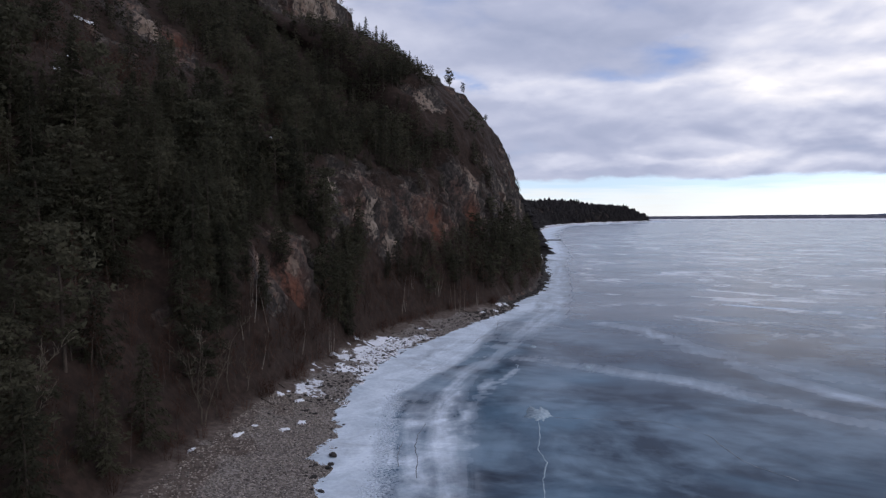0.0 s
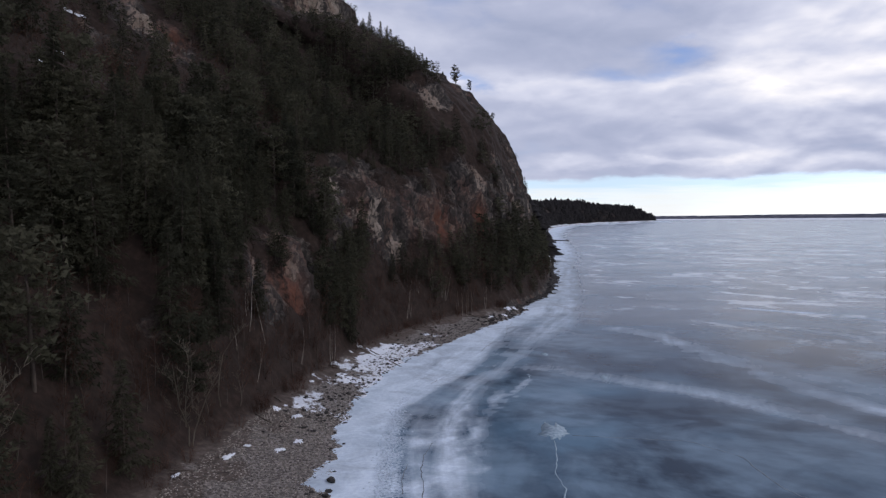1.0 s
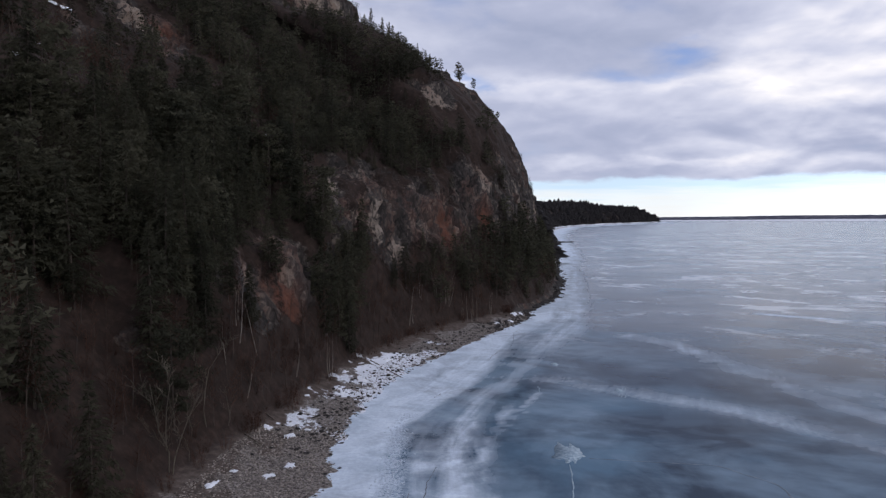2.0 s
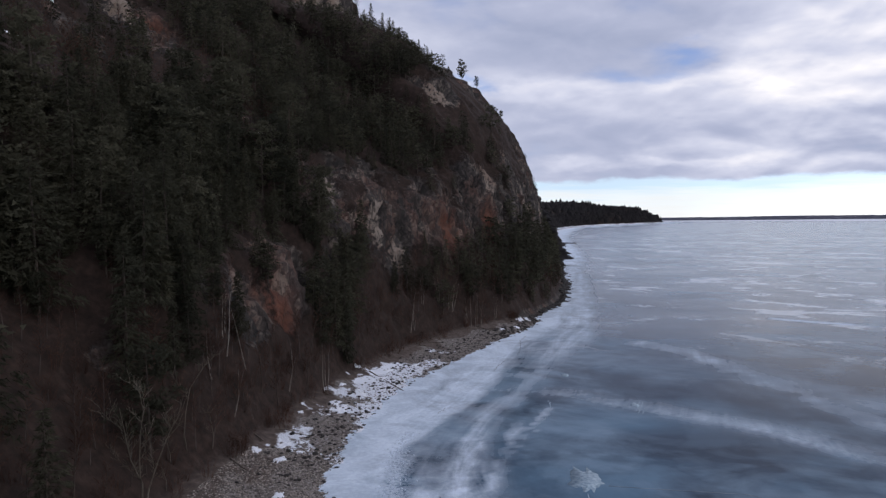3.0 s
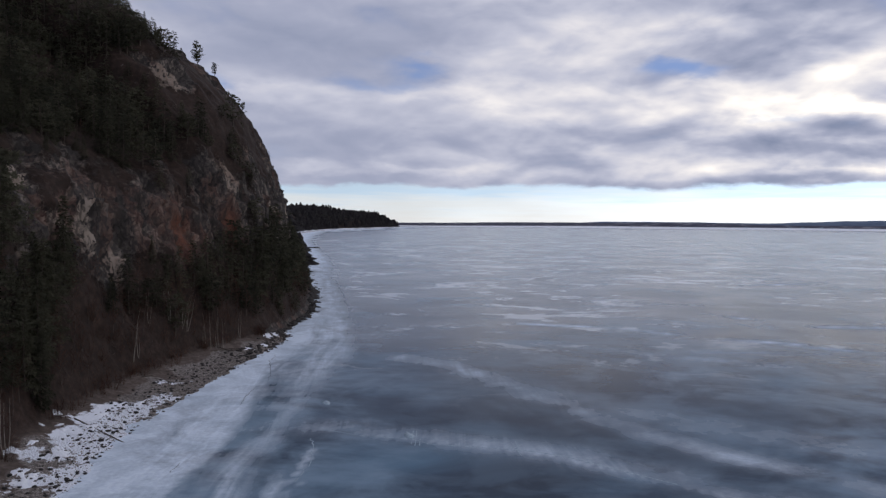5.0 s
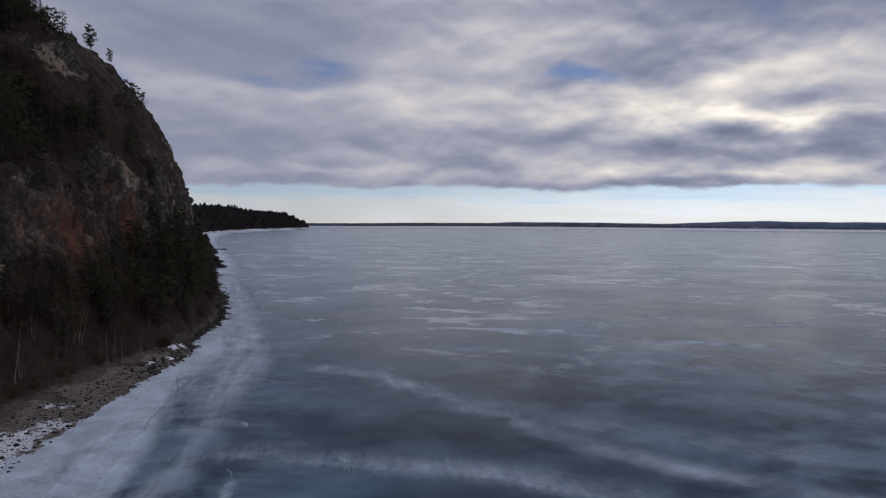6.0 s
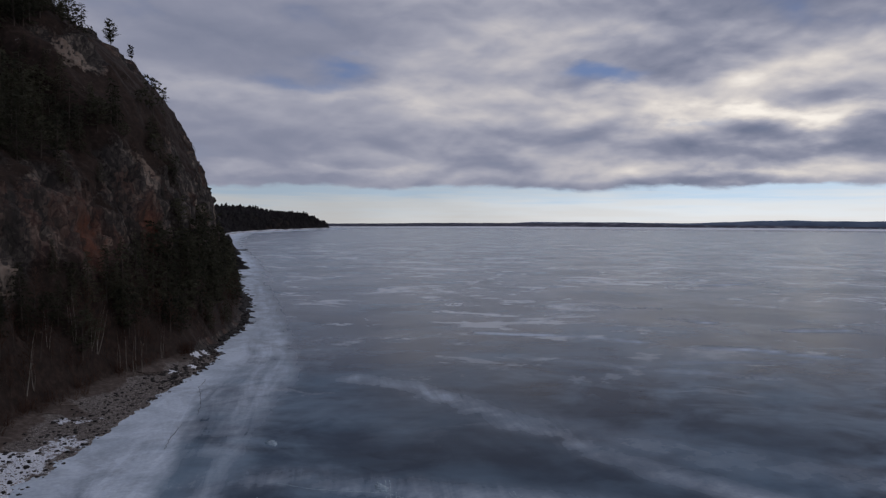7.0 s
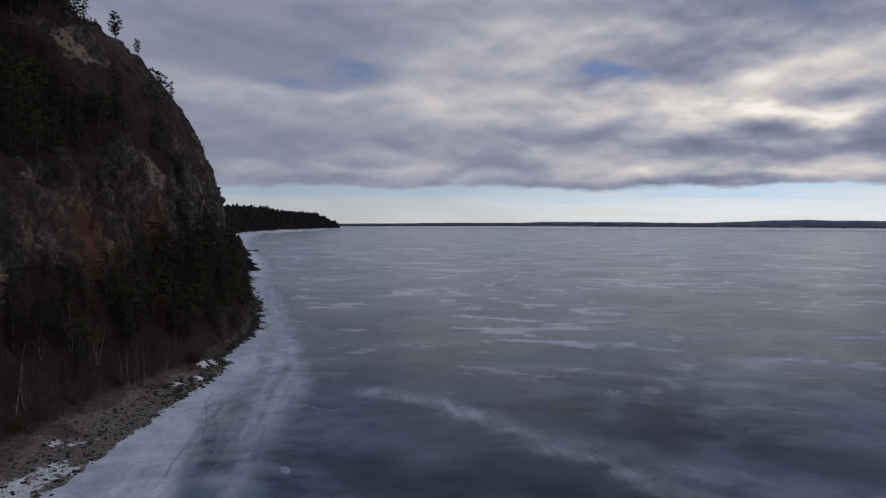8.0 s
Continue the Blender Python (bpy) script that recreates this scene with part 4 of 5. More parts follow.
def rounded_parts(rng, tall, wide, limbs, sprigs, coarse=1.0):
    """A pine of the slope: bare below, with a loose rounded crown of needle tufts."""
    tv, tf, cv, cf = [], [], [], []
    bend = Vector((rng.uniform(-0.05, 0.05) * tall, rng.uniform(-0.05, 0.05) * tall, 0))
    tube(tv, tf, [(0, 0, -0.8), tuple(bend * 0.3 + Vector((0, 0, tall * 0.5))), tuple(bend + Vector((0, 0, tall * 0.96)))], [tall * 0.018, tall * 0.012, 0.03], 5)
    for k in range(limbs):
        u = 0.16 + 0.82 * (k + rng.random()) / limbs
        long = wide * math.sin(math.pi * min(1, 0.18 + 0.82 * (u - 0.2) / 0.85)) ** 0.7 * rng.uniform(0.4, 1.1) + 0.2
        turn = k * 2.399 + rng.uniform(-0.6, 0.6)
        root = bend * u * u + Vector((0, 0, tall * u))
        tip = root + Vector((math.cos(turn), math.sin(turn), rng.uniform(-0.1, 0.45))) * long
        twig(cv, cf, root, tip, 0.035)
        for q in range(sprigs):
            c = root.lerp(tip, rng.uniform(0.5, 1.05)) + Vector((rng.gauss(0, 0.2), rng.gauss(0, 0.2), rng.gauss(0.03, 0.11))) * long
            d = Vector((rng.uniform(-1, 1), rng.uniform(-1, 1), rng.uniform(-0.35, 0.7))).normalized()
            w = d.cross(Vector((rng.uniform(-1, 1), rng.uniform(-1, 1), rng.uniform(-1, 1)))).normalized()
            sprig(cv, cf, c, d, w, coarse * rng.uniform(0.3, 0.55), coarse * rng.uniform(0.08, 0.17))
    return tv, tf, cv, cf


def bare_parts(rng, tall, spread, limbs, twigs, girth=0.012, low=0.3, fine=0.018, rise=(0.6, 1.5)):
    tv, tf, cv, cf = [], [], [], []
    bend = (rng.uniform(-0.12, 0.12) * tall, rng.uniform(-0.12, 0.12) * tall)
    spine = [Vector((bend[0] * t * t + 0.02 * tall * math.sin(5 * t + bend[1]), bend[1] * t * t, tall * t - (0.6 if t == 0 else 0))) for t in (0, 0.2, 0.4, 0.6, 0.8, 1)]
    tube(tv, tf, spine, [tall * girth * (1.05 - 0.9 * t) for t in (0, 0.2, 0.4, 0.6, 0.8, 1)], 5)

    def on(t):
        k = min(int(t * 5), 4)
        return spine[k].lerp(spine[k + 1], t * 5 - k)

    for k in range(limbs):
        u = low + (0.97 - low) * (k + rng.random()) / limbs
        turn = k * 2.399 + rng.uniform(-0.6, 0.6)
        long = spread * (1.15 - u) * rng.uniform(0.5, 1.1) + 0.3
        root = on(u)
        tip = root + Vector((math.cos(turn), math.sin(turn), rng.uniform(*rise))) * long * 0.75
        twig(cv, cf, root, tip, 0.02 + 0.012 * long)
        for q in range(twigs):
            t = rng.uniform(0.25, 1.0)
            c = root.lerp(tip, t)
            e = c + Vector((rng.uniform(-1, 1), rng.uniform(-1, 1), rng.uniform(-0.1, 1.1))) * long * rng.uniform(0.2, 0.45)
            twig(cv, cf, c, e, fine)
            if q % 2 == 0:
                twig(cv, cf, c.lerp(e, 0.5), c.lerp(e, 0.5) + Vector((rng.uniform(-1, 1), rng.uniform(-1, 1), rng.uniform(0, 1))) * long * 0.2, fine * 0.8)
    return tv, tf, cv, cf


def shrub_parts(rng, tall, stems):
    cv, cf = [], []
    for k in range(stems):
        a, r = rng.uniform(0, 6.283), rng.random() ** 0.5 * tall * 0.45
        root = Vector((math.cos(a) * r * 0.5, math.sin(a) * r * 0.5, -0.4))
        tip = Vector((math.cos(a) * r * 1.3 + rng.uniform(-0.3, 0.3), math.sin(a) * r * 1.3, tall * rng.uniform(0.55, 1.05)))
        twig(cv, cf, root, tip, 0.018)
        for q in range(5):
            c = root.lerp(tip, rng.uniform(0.3, 0.95))
            twig(cv, cf, c, c + Vector((rng.uniform(-1, 1), rng.uniform(-1, 1), rng.uniform(0.1, 1.2))) * tall * rng.uniform(0.10, 0.24), 0.012)
    return cv, cf


def part(name, v, f, mat, parent, label=""):
    ob = new(name, mesh_of(name, v, f, mat))
    ob.parent = parent
    return tagged(ob, label)


def plant(name, label, category, group, pieces):
    root = new(name)
    root.empty_display_size = 0.5
    for piece in pieces:
        part(*piece[:4], root, *piece[4:])
    return tagged(root, label, category, group)


rng = random.Random(7)
# sites on the slope: place, rock, height above the lake
hill_v = verts.reshape(len(cols), ROWS, 3)
hill_r = np.array(rock_a).reshape(len(cols), ROWS)


def sites(count, y0, y1, seed, keep):
    r = random.Random(seed)
    ok = [i for i in range(len(cols) - 1) if y0 <= SHORE[i, 1] <= y1]
    seg = np.array([np.linalg.norm(FOOT[i + 1] - FOOT[i]) for i in ok])
    cum = np.cumsum(seg) / seg.sum()
    found = []
    for _ in range(count):
        i = ok[min(int(np.searchsorted(cum, r.random())), len(ok) - 1)]
        j = N_BEACH + r.random() * (N_HILL - 4)
        k, t, w = int(j), j - int(j), r.random()
        p = (hill_v[i, k] * (1 - t) + hill_v[i, k + 1] * t) * (1 - w) + (hill_v[i + 1, k] * (1 - t) + hill_v[i + 1, k + 1] * t) * w
        if keep(p, hill_r[i, k], r):
            found.append(Vector(p))
    return found


def beach_sites(count, y0, y1, t0, t1, seed):
    r = random.Random(seed)
    ok = [i for i in range(len(cols) - 1) if y0 <= SHORE[i, 1] <= y1]
    out = []
    for _ in range(count):
        i, w = r.choice(ok), r.random()
        j = 3 + r.uniform(t0, t1) * (N_BEACH - 4)
        k, t = min(int(j), N_BEACH - 2), j - int(j)
        a = hill_v[i, k] * (1 - t) + hill_v[i, k + 1] * t
        b = hill_v[i + 1, k] * (1 - t) + hill_v[i + 1, k + 1] * t
        out.append(Vector(a * (1 - w) + b * w))
    return out


def thin(spots, gap):
    cells, out = {}, []
    for p in spots:
        c = (int(p.x // gap), int(p.y // gap), int(p.z // gap))
        if any((p - q).length < gap for a in (-1, 0, 1) for b in (-1, 0, 1) for d in (-1, 0, 1) for q in cells.get((c[0] + a, c[1] + b, c[2] + d), ())):
            continue
        cells.setdefault(c, []).append(p)
        out.append(p)
    return out


def leafless_here(p):
    """How far bare deciduous growth prevails over conifers here, 0 to 1."""
    foot_zone = 1 - smooth(6, 14, p[2]) if p[1] < 150 else 1 - smooth(5, 13, p[2])
    patch = noise.fractal(Vector((p[0], p[1], p[2])) / 30, 1.0, 2.0, 3)
    west = 0.65 * math.exp(-((p[1] - 130) / 17) ** 2) * (1 - smooth(17, 26, p[2]))
    return float(np.clip(0.36 + 0.60 * foot_zone + 1.0 * patch + west - 0.38 * smooth(13, 18, p[2]) * smooth(185, 205, p[1]) - 0.26 * smooth(38, 62, p[2]) - 0.26 * smooth(11, 18, p[2]) * (1 - smooth(125, 150, p[1])) - 0.30 * smooth(36, 52, p[2]) * smooth(180, 225, p[1])
                         + 0.85 * smooth(46, 60, p[2]) * (1 - smooth(195, 228, p[1])), 0.03, 0.95)) * (0.0 if 250 < p[1] < 430 and p[2] > 78 else 1.0)


def on_brow(p):
    """The bare rock brow of the headland, where little grows."""
    return 285 < p[1] < 430 and 24 < p[2] < 97 and p[0] > -8


def keeps(p, r, q):
    for ox, oy, oz, rad in OUTCROPS:
        if abs(p[1] - oy) < rad * 0.9 and oz - rad * 0.7 - 6 < p[2] < oz + rad * 0.8 and abs(p[0] - ox) < rad * 2.2 and q.random() < 0.90:
            return False
    for ox, oy, oz, rad in PALE_FACES:
        if abs(p[1] - oy) < rad * 1.9 and oz - rad - 7 < p[2] < oz + rad and abs(p[0] - ox) < rad * 2.5 and q.random() < 0.85:
            return False
    if 285 < p[1] < 430 and p[2] > 72 and p[0] > -14 and q.random() < 0.93:
        return False
    if 250 < p[1] < 430 and p[2] > 84 and q.random() < 0.35:
        return False
    return r < 0.62 and q.random() < (1.0 - 0.55 * r) * (0.03 if on_brow(p) else 1.0)


def in_sight(p):
    return (p[0] - 2) / max(p[1] + 5, 1) > -0.74


spots = thin(sites(23000, 20, 425, 3, lambda p, r, q: keeps(p, r, q) and q.random() < 0.50 + 1.0 * max(0.0, 0.3 + 1.2 * fbm(p, 17.0, 3)) and (in_sight(p) or q.random() < 0.2)), 2.3)
conifers = [p for p in spots if rng.random() > leafless_here(p)]
taken = set(id(p) for p in conifers)
leafless = [p for p in spots if id(p) not in taken]
low_spots = thin(sites(2600, 30, 330, 5, lambda p, r, q: p[2] < 18 and r < 0.8), 1.7)


def upright(p, size, turn, lean=0.0):
    return Matrix.LocRotScale(p, Euler((lean, lean * 0.4, turn)), (size, size, size))


def kinds(count, seed, build):
    return [build(random.Random(seed + k)) for k in range(count)]


spruce_kinds = kinds(5, 20, lambda r: spruce_parts(r, 10.0, r.uniform(2.0, 3.0), 88, 25)) + kinds(2, 30, lambda r: rounded_parts(r, 9.5, r.uniform(2.3, 2.9), 36, 40))
far_spruce_kinds = kinds(5, 40, lambda r: spruce_parts(r, 10.0, r.uniform(2.0, 3.0), 44, 6, 1.9)) + kinds(3, 50, lambda r: rounded_parts(r, 8.5, r.uniform(2.3, 3.0), 20, 12, 1.8))
birch_kinds = kinds(5, 60, lambda r: bare_parts(r, 9.0, r.uniform(1.9, 2.9), 22, 8, 0.0085, 0.25, 0.024))
mid_spruce_kinds = kinds(5, 240, lambda r: spruce_parts(r, 10.0, r.uniform(1.9, 2.8), 70, 14, 1.15)) + kinds(2, 250, lambda r: rounded_parts(r, 8.5, r.uniform(2.2, 2.8), 28, 20, 1.25))
far_bare_kinds = kinds(5, 80, lambda r: bare_parts(r, 7.5, r.uniform(2.2, 3.2), 13, 5, 0.009, 0.25, 0.034))
shrub_kinds = kinds(4, 100, lambda r: shrub_parts(r, 2.6, 22))

NEAR_Y = 205
near_conifers = sorted((p for p in conifers if 45 < p.y < NEAR_Y), key=lambda p: p.z)[:290]
chosen = set(id(p) for p in near_conifers)
far_conifers = [p for p in conifers if id(p) not in chosen]
near_bare = sorted((p for p in leafless if 45 < p.y < 260), key=lambda p: p.z)[:260]
chosen_bare = set(id(p) for p in near_bare)
far_bare = [p for p in leafless if id(p) not in chosen_bare]

models = [plant(*what, [("trunk", tv, tf, BARK), ("crown", cv, cf, SPRUCE)]) for (tv, tf, cv, cf), what in zip(spruce_kinds, [
    ("spruce", "dark green spruce standing on the steep slope", "spruce", "spruces on the slope")] * 5
    + [("slope_pine", "dark pine with a loose rounded crown on the slope", "pine", "pines on the slope")] * 2)]
for k, p in enumerate(near_conifers):
    m = upright(p, rng.choice((rng.uniform(0.45, 0.8), rng.uniform(0.8, 1.3), rng.uniform(0.9, 1.5))), rng.uniform(0, 6.28), rng.uniform(-0.03, 0.03))
    if k < len(models):
        models[k].matrix_basis = m
    else:
        copy_thing(models[k % len(models)], m)

spruce_models = models
models = [plant("birch", "bare birch among leafless brown brush", "birch", "leafless birches",
                [("trunk", tv, tf, mat), ("crown", cv, cf, TWIG)]) for (tv, tf, cv, cf), mat in zip(birch_kinds, (GREY_BARK, BARK, GREY_BARK, BARK, GREY_BARK))]
for k, p in enumerate(near_bare):
    m = upright(p, rng.uniform(0.55, 1.2), rng.uniform(0, 6.28), rng.uniform(-0.14, 0.14))
    if k < len(models):
        models[k].matrix_basis = m
    else:
        copy_thing(models[k % len(models)], m)

def birch_clump(r):
    """Several bare stems that lean apart from one root."""
    out = [[], [], [], []]
    first = r.uniform(0, 6.28)
    for k in range(r.choice((1, 1, 2, 2, 3))):
        a, lean, tall = first + 2.2 * k + r.uniform(-0.5, 0.5), r.uniform(0.02, 0.16), r.uniform(6.0, 10.5)
        m = Matrix.Rotation(a, 4, "Z") @ Matrix.Rotation(lean, 4, "Y") @ Matrix.Translation((0.15, 0, 0))
        tv, tf, cv, cf = bare_parts(r, tall, r.uniform(1.2, 1.8), 13, 7, 0.0072, 0.35, 0.022)
        for v, f, i in ((tv, tf, 0), (cv, cf, 2)):
            n = len(out[i])
            out[i] += [tuple(m @ Vector(q)) for q in v]
            out[i + 1] += [tuple(x + n for x in q) for q in f]
    return out


pale_kinds = kinds(5, 160, birch_clump)
models = [plant("pale_birch", "slender pale birch clump leaning at the foot of the slope", "birch", "pale birches",
                [("trunk", tv, tf, BIRCH), ("crown", cv, cf, TWIG)]) for tv, tf, cv, cf in pale_kinds]


def slope_near(x, y):
    flatv = hill_v[:, 8:].reshape(-1, 3)
    return Vector(flatv[int(np.argmin((flatv[:, 0] - x) ** 2 + (flatv[:, 1] - y) ** 2))])


PALE = [(-37, 118.3), (-36.1, 122.7), (-34.4, 125.7), (-30.1, 136.3), (-33, 118), (-5.6, 215.8), (-4.3, 217.6), (0.5, 219.7), (1.9, 217.1), (3.7, 220.6), (-12.5, 205.4), (-8.7, 212.3),
        (-14.5, 194.5), (-14, 196), (8, 231), (-1, 219), (-26, 144), (2.6, 222.5)]
for k, (x, y) in enumerate(PALE):
    m = upright(slope_near(x, y), rng.uniform(0.8, 1.15), rng.uniform(0, 6.28), rng.uniform(-0.16, 0.16))
    if k < len(models):
        models[k].matrix_basis = m
    else:
        copy_thing(models[k % len(models)], m)


def snag_parts(r, tall):
    """A crooked dead tree: bent stems that fork into tangled twigs."""
    tv, tf, cv, cf = [], [], [], []

    def grow(p, way, long, girth, depth):
        for k in range(4):
            way = (way + Vector((r.gauss(0, 0.20), r.gauss(0, 0.20), r.gauss(0.02, 0.12)))).normalized()
            q = p + way * long / 4
            if depth == 0:
                tube(tv, tf, [p, q], [girth * (1 - k * 0.2), girth * (0.8 - k * 0.2) + 0.012], 5)
            else:
                twig(cv, cf, p, q + way * long * 0.06, girth * (1 - k * 0.15))
            if depth < 3 and (depth > 0 or k > 0):
                for _ in range(r.choice((1, 2, 2, 3)) if depth < 2 else r.choice((1, 1, 2))):
                    side = Vector((r.uniform(-0.8, 0.8), r.uniform(-0.8, 0.8), r.uniform(0.0, 0.8)))
                    grow(p.lerp(q, r.random()), (way * 0.45 + side).normalized(), long * r.uniform(0.18, 0.40), max(girth * 0.42, 0.019), depth + 1)
            p = q

    for k in range(r.choice((1, 2, 3))):
        grow(Vector((0.3 * k, 0.2 * k, -0.5)), Vector((r.uniform(-0.3, 0.3), r.uniform(-0.3, 0.3), 1)).normalized(), tall * r.uniform(0.65, 1.1), 0.052, 0)
    return tv, tf, cv, cf


snag_kinds = kinds(4, 175, lambda r: snag_parts(r, 8.0))
models = [plant("dead_tree", "grey leafless tree with tangled twigs beside the beach", "dead tree", "grey trees by the beach",
                [("trunk", tv, tf, SNAG), ("crown", cv, cf, SNAG)]) for tv, tf, cv, cf in snag_kinds]
for k, (x, y, size) in enumerate([(-35.0, 93.4, 1.65), (-34.9, 105.7, 1.45), (-34.2, 98, 0.8), (-33.2, 110, 0.7), (-42, 66, 0.9), (-36.5, 96, 1.0), (-35.5, 102, 0.8)]):
    m = upright(slope_near(x, y), size, rng.uniform(0, 6.28), rng.uniform(-0.08, 0.08))
    if k < len(models):
        models[k].matrix_basis = m
    else:
        copy_thing(models[k % len(models)], m)

shrub_meshes = [mesh_of("shrub", cv, cf, TWIG) for cv, cf in shrub_kinds]
fringe = beach_sites(90, 60, 235, 0.80, 1.0, 15)
near_low = fringe[:60] + [p for p in low_spots if p.y < 240][:160]
for k, p in enumerate(near_low):
    s = new("shrub", shrub_meshes[k % len(shrub_meshes)])
    s.matrix_basis = upright(p, rng.uniform(0.6, 1.35), rng.uniform(0, 6.28))
    tagged(s, "leafless brown shrub at the foot of the slope", "shrub", "shrubs along the beach")


def crowd(name, label, category, kind_list, pick, places, sizes, mat, seed):
    r = random.Random(seed)
    vs, fs, tints, n = [], [], [], 0
    bank = [(np.array(k[pick], float), np.array(k[pick + 1])) for k in kind_list]
    for p in places:
        v, f = bank[r.randrange(len(bank))]
        a, s = r.uniform(0, 6.283), r.uniform(*sizes) * (0.5 if on_brow(p) else 1 - 0.70 * float(smooth(66, 98, p[2]) * smooth(268, 290, p[1])) if 250 < p[1] < 430 else 1.0)
        if p[1] > 470:
            s *= 1 + 0.8 * noise.fractal(Vector((p[0], p[1], 0)) / 55, 1.0, 2.0, 3)
        wide = 1.15 + 0.45 * float(smooth(66, 98, p[2]) * smooth(268, 290, p[1])) if 250 < p[1] < 430 else 1.15
        c, d = math.cos(a) * s * wide, math.sin(a) * s * wide
        tints.append(np.full(len(v), r.random()))
        vs.append(np.stack([v[:, 0] * c - v[:, 1] * d + p[0], v[:, 0] * d + v[:, 1] * c + p[1], v[:, 2] * s * r.uniform(0.85, 1.15) + p[2]], 1))
        fs.append(f + n)
        n += len(v)
    return tagged(new(name, mesh_of(name, np.concatenate(vs), np.concatenate(fs), mat, attributes={"tint": np.concatenate(tints)})), label, category, kind="stuff")


mid_conifers = [p for p in far_conifers if p.y < 230 and p.z < 70]
far_conifers = [p for p in far_conifers if p.y >= 230 or p.z >= 70]
# the outer edge of the wood stops short of the bare brow
far_conifers = [p for p in far_conifers if not (258 < p.y < 292 and p.z > 50 and p.x > -9 and noise.noise(p / 3.0) < 0.28)]
for seed, name, label, kind_list, places in ((9, "middle_spruce_wood", "dark spruce wood on the middle of the slope", mid_spruce_kinds, mid_conifers),
                                             (1, "spruce_wood", "dense dark spruce wood covering the upper slope", far_spruce_kinds, far_conifers)):
    crowd(name, label, "spruce wood", kind_list, 2, places, (0.45, 1.3), SPRUCE_FAR, seed)
    crowd("conifer_trunks", "dark trunks of conifers on the slope", "tree trunks", kind_list, 0, places, (0.45, 1.3), BARK, seed)
crowd("leafless_trunks", "thin trunks of leafless trees on the slope", "tree trunks", far_bare_kinds, 0, far_bare, (0.5, 1.1), BARK, 2)
crowd("leafless_wood", "leafless brown branches of trees on the slope", "leafless wood", far_bare_kinds, 2, far_bare, (0.5, 1.1), TWIG_FAR, 2)
crowd("low_brush", "leafless brown brush at the foot of the slope", "brush", shrub_kinds, 0,
      [p for p in low_spots if p.y >= 240] + [p for p in low_spots if p.y < 240][160:] + fringe[60:], (0.6, 1.3), TWIG_FAR, 3)

# far headland wood
def tiered(r, tall, wide):
    """A small far conifer: ragged tiers of boughs."""
    v, f = [], []
    for k in range(4):
        z0, z1 = tall * (0.06 + 0.22 * k), tall * (0.40 + 0.2 * k)
        i = len(v)
        v.append((0, 0, min(z1, tall)))
        for q in range(7):
            a = 6.2832 * q / 7 + k
            w = wide * (1 - 0.22 * k) * r.uniform(0.6, 1.15)
            v.append((math.cos(a) * w, math.sin(a) * w, z0 + r.uniform(-0.06, 0.05) * tall))
        f += [(i, i + 1 + q, i + 1 + (q + 1) % 7) for q in range(7)]
    return [], [], v, f


tiny = kinds(6, 120, lambda r: tiered(r, r.uniform(8, 10), r.uniform(5.0, 7.2)))
head_spots = sites(5200, 470, 3600, 9, lambda p, r, q: p[2] > 3)
crowd("headland_wood", "dark conifer wood on the distant headland", "wood", tiny, 2, head_spots, (0.8, 1.9), SPRUCE_HEAD, 4)


# ridge pines standing against the sky
def ground_at(x, y):
    flatv = hill_v[:, N_BEACH:].reshape(-1, 3)
    d = (flatv[:, 0] - x) ** 2 + (flatv[:, 1] - y) ** 2
    return Vector(flatv[int(np.argmin(d))])


pine_kinds = kinds(3, 140, lambda r: rounded_parts(r, 9.0, r.uniform(1.9, 2.3), 26, 36, 1.3))
models = [plant("pine", "ragged pine standing on the cliff's edge", "pine", "pines on the ridge",
                [("trunk", tv, tf, BARK), ("crown", cv, cf, SPRUCE)]) for tv, tf, cv, cf in pine_kinds]
RIDGE = [(-1.9, 324.5, 0.95), (3.9, 353.6, 0.62), (15.6, 358.6, 0.40), (-3.6, 325, 0.55), (-8.5, 326, 0.38), (13.6, 356, 0.30)]
for k, (x, y, s) in enumerate(RIDGE):
    m = upright(ground_at(x, y), s, rng.uniform(0, 6.28))
    if k < len(models):
        models[k].matrix_basis = m
    else:
        copy_thing(models[k % len(models)], m)

for k, (x, y, s) in enumerate([(-37.4, 297.4, 0.72), (-33, 296.4, 0.62), (-30.6, 294.5, 0.5), (-29, 293, 0.52), (-16, 307.7, 0.66), (-14.6, 301, 0.52), (-18.7, 292, 0.40),
                               (-25.2, 282.9, 0.34), (-40.6, 296.7, 0.36)]):
    copy_thing(spruce_models[k % 5], upright(ground_at(x, y), s, rng.uniform(0, 6.28)))


# ---- beach ----
def stone_mesh(name, r, mat, cuts=1, flatness=0.7):
    bm = bmesh.new()
    bmesh.ops.create_icosphere(bm, subdivisions=cuts, radius=1.0)
    off = Vector((r.uniform(0, 50), r.uniform(0, 50), 0))
    for v in bm.verts:
        v.co *= 1 + 0.5 * noise.noise(v.co * 1.2 + off) + 0.22 * noise.noise(v.co * 2.7 + off)
        v.co.z *= flatness
    me = bpy.data.meshes.new(name)
    bm.to_mesh(me)
    bm.free()
    me.materials.append(mat)
    return me


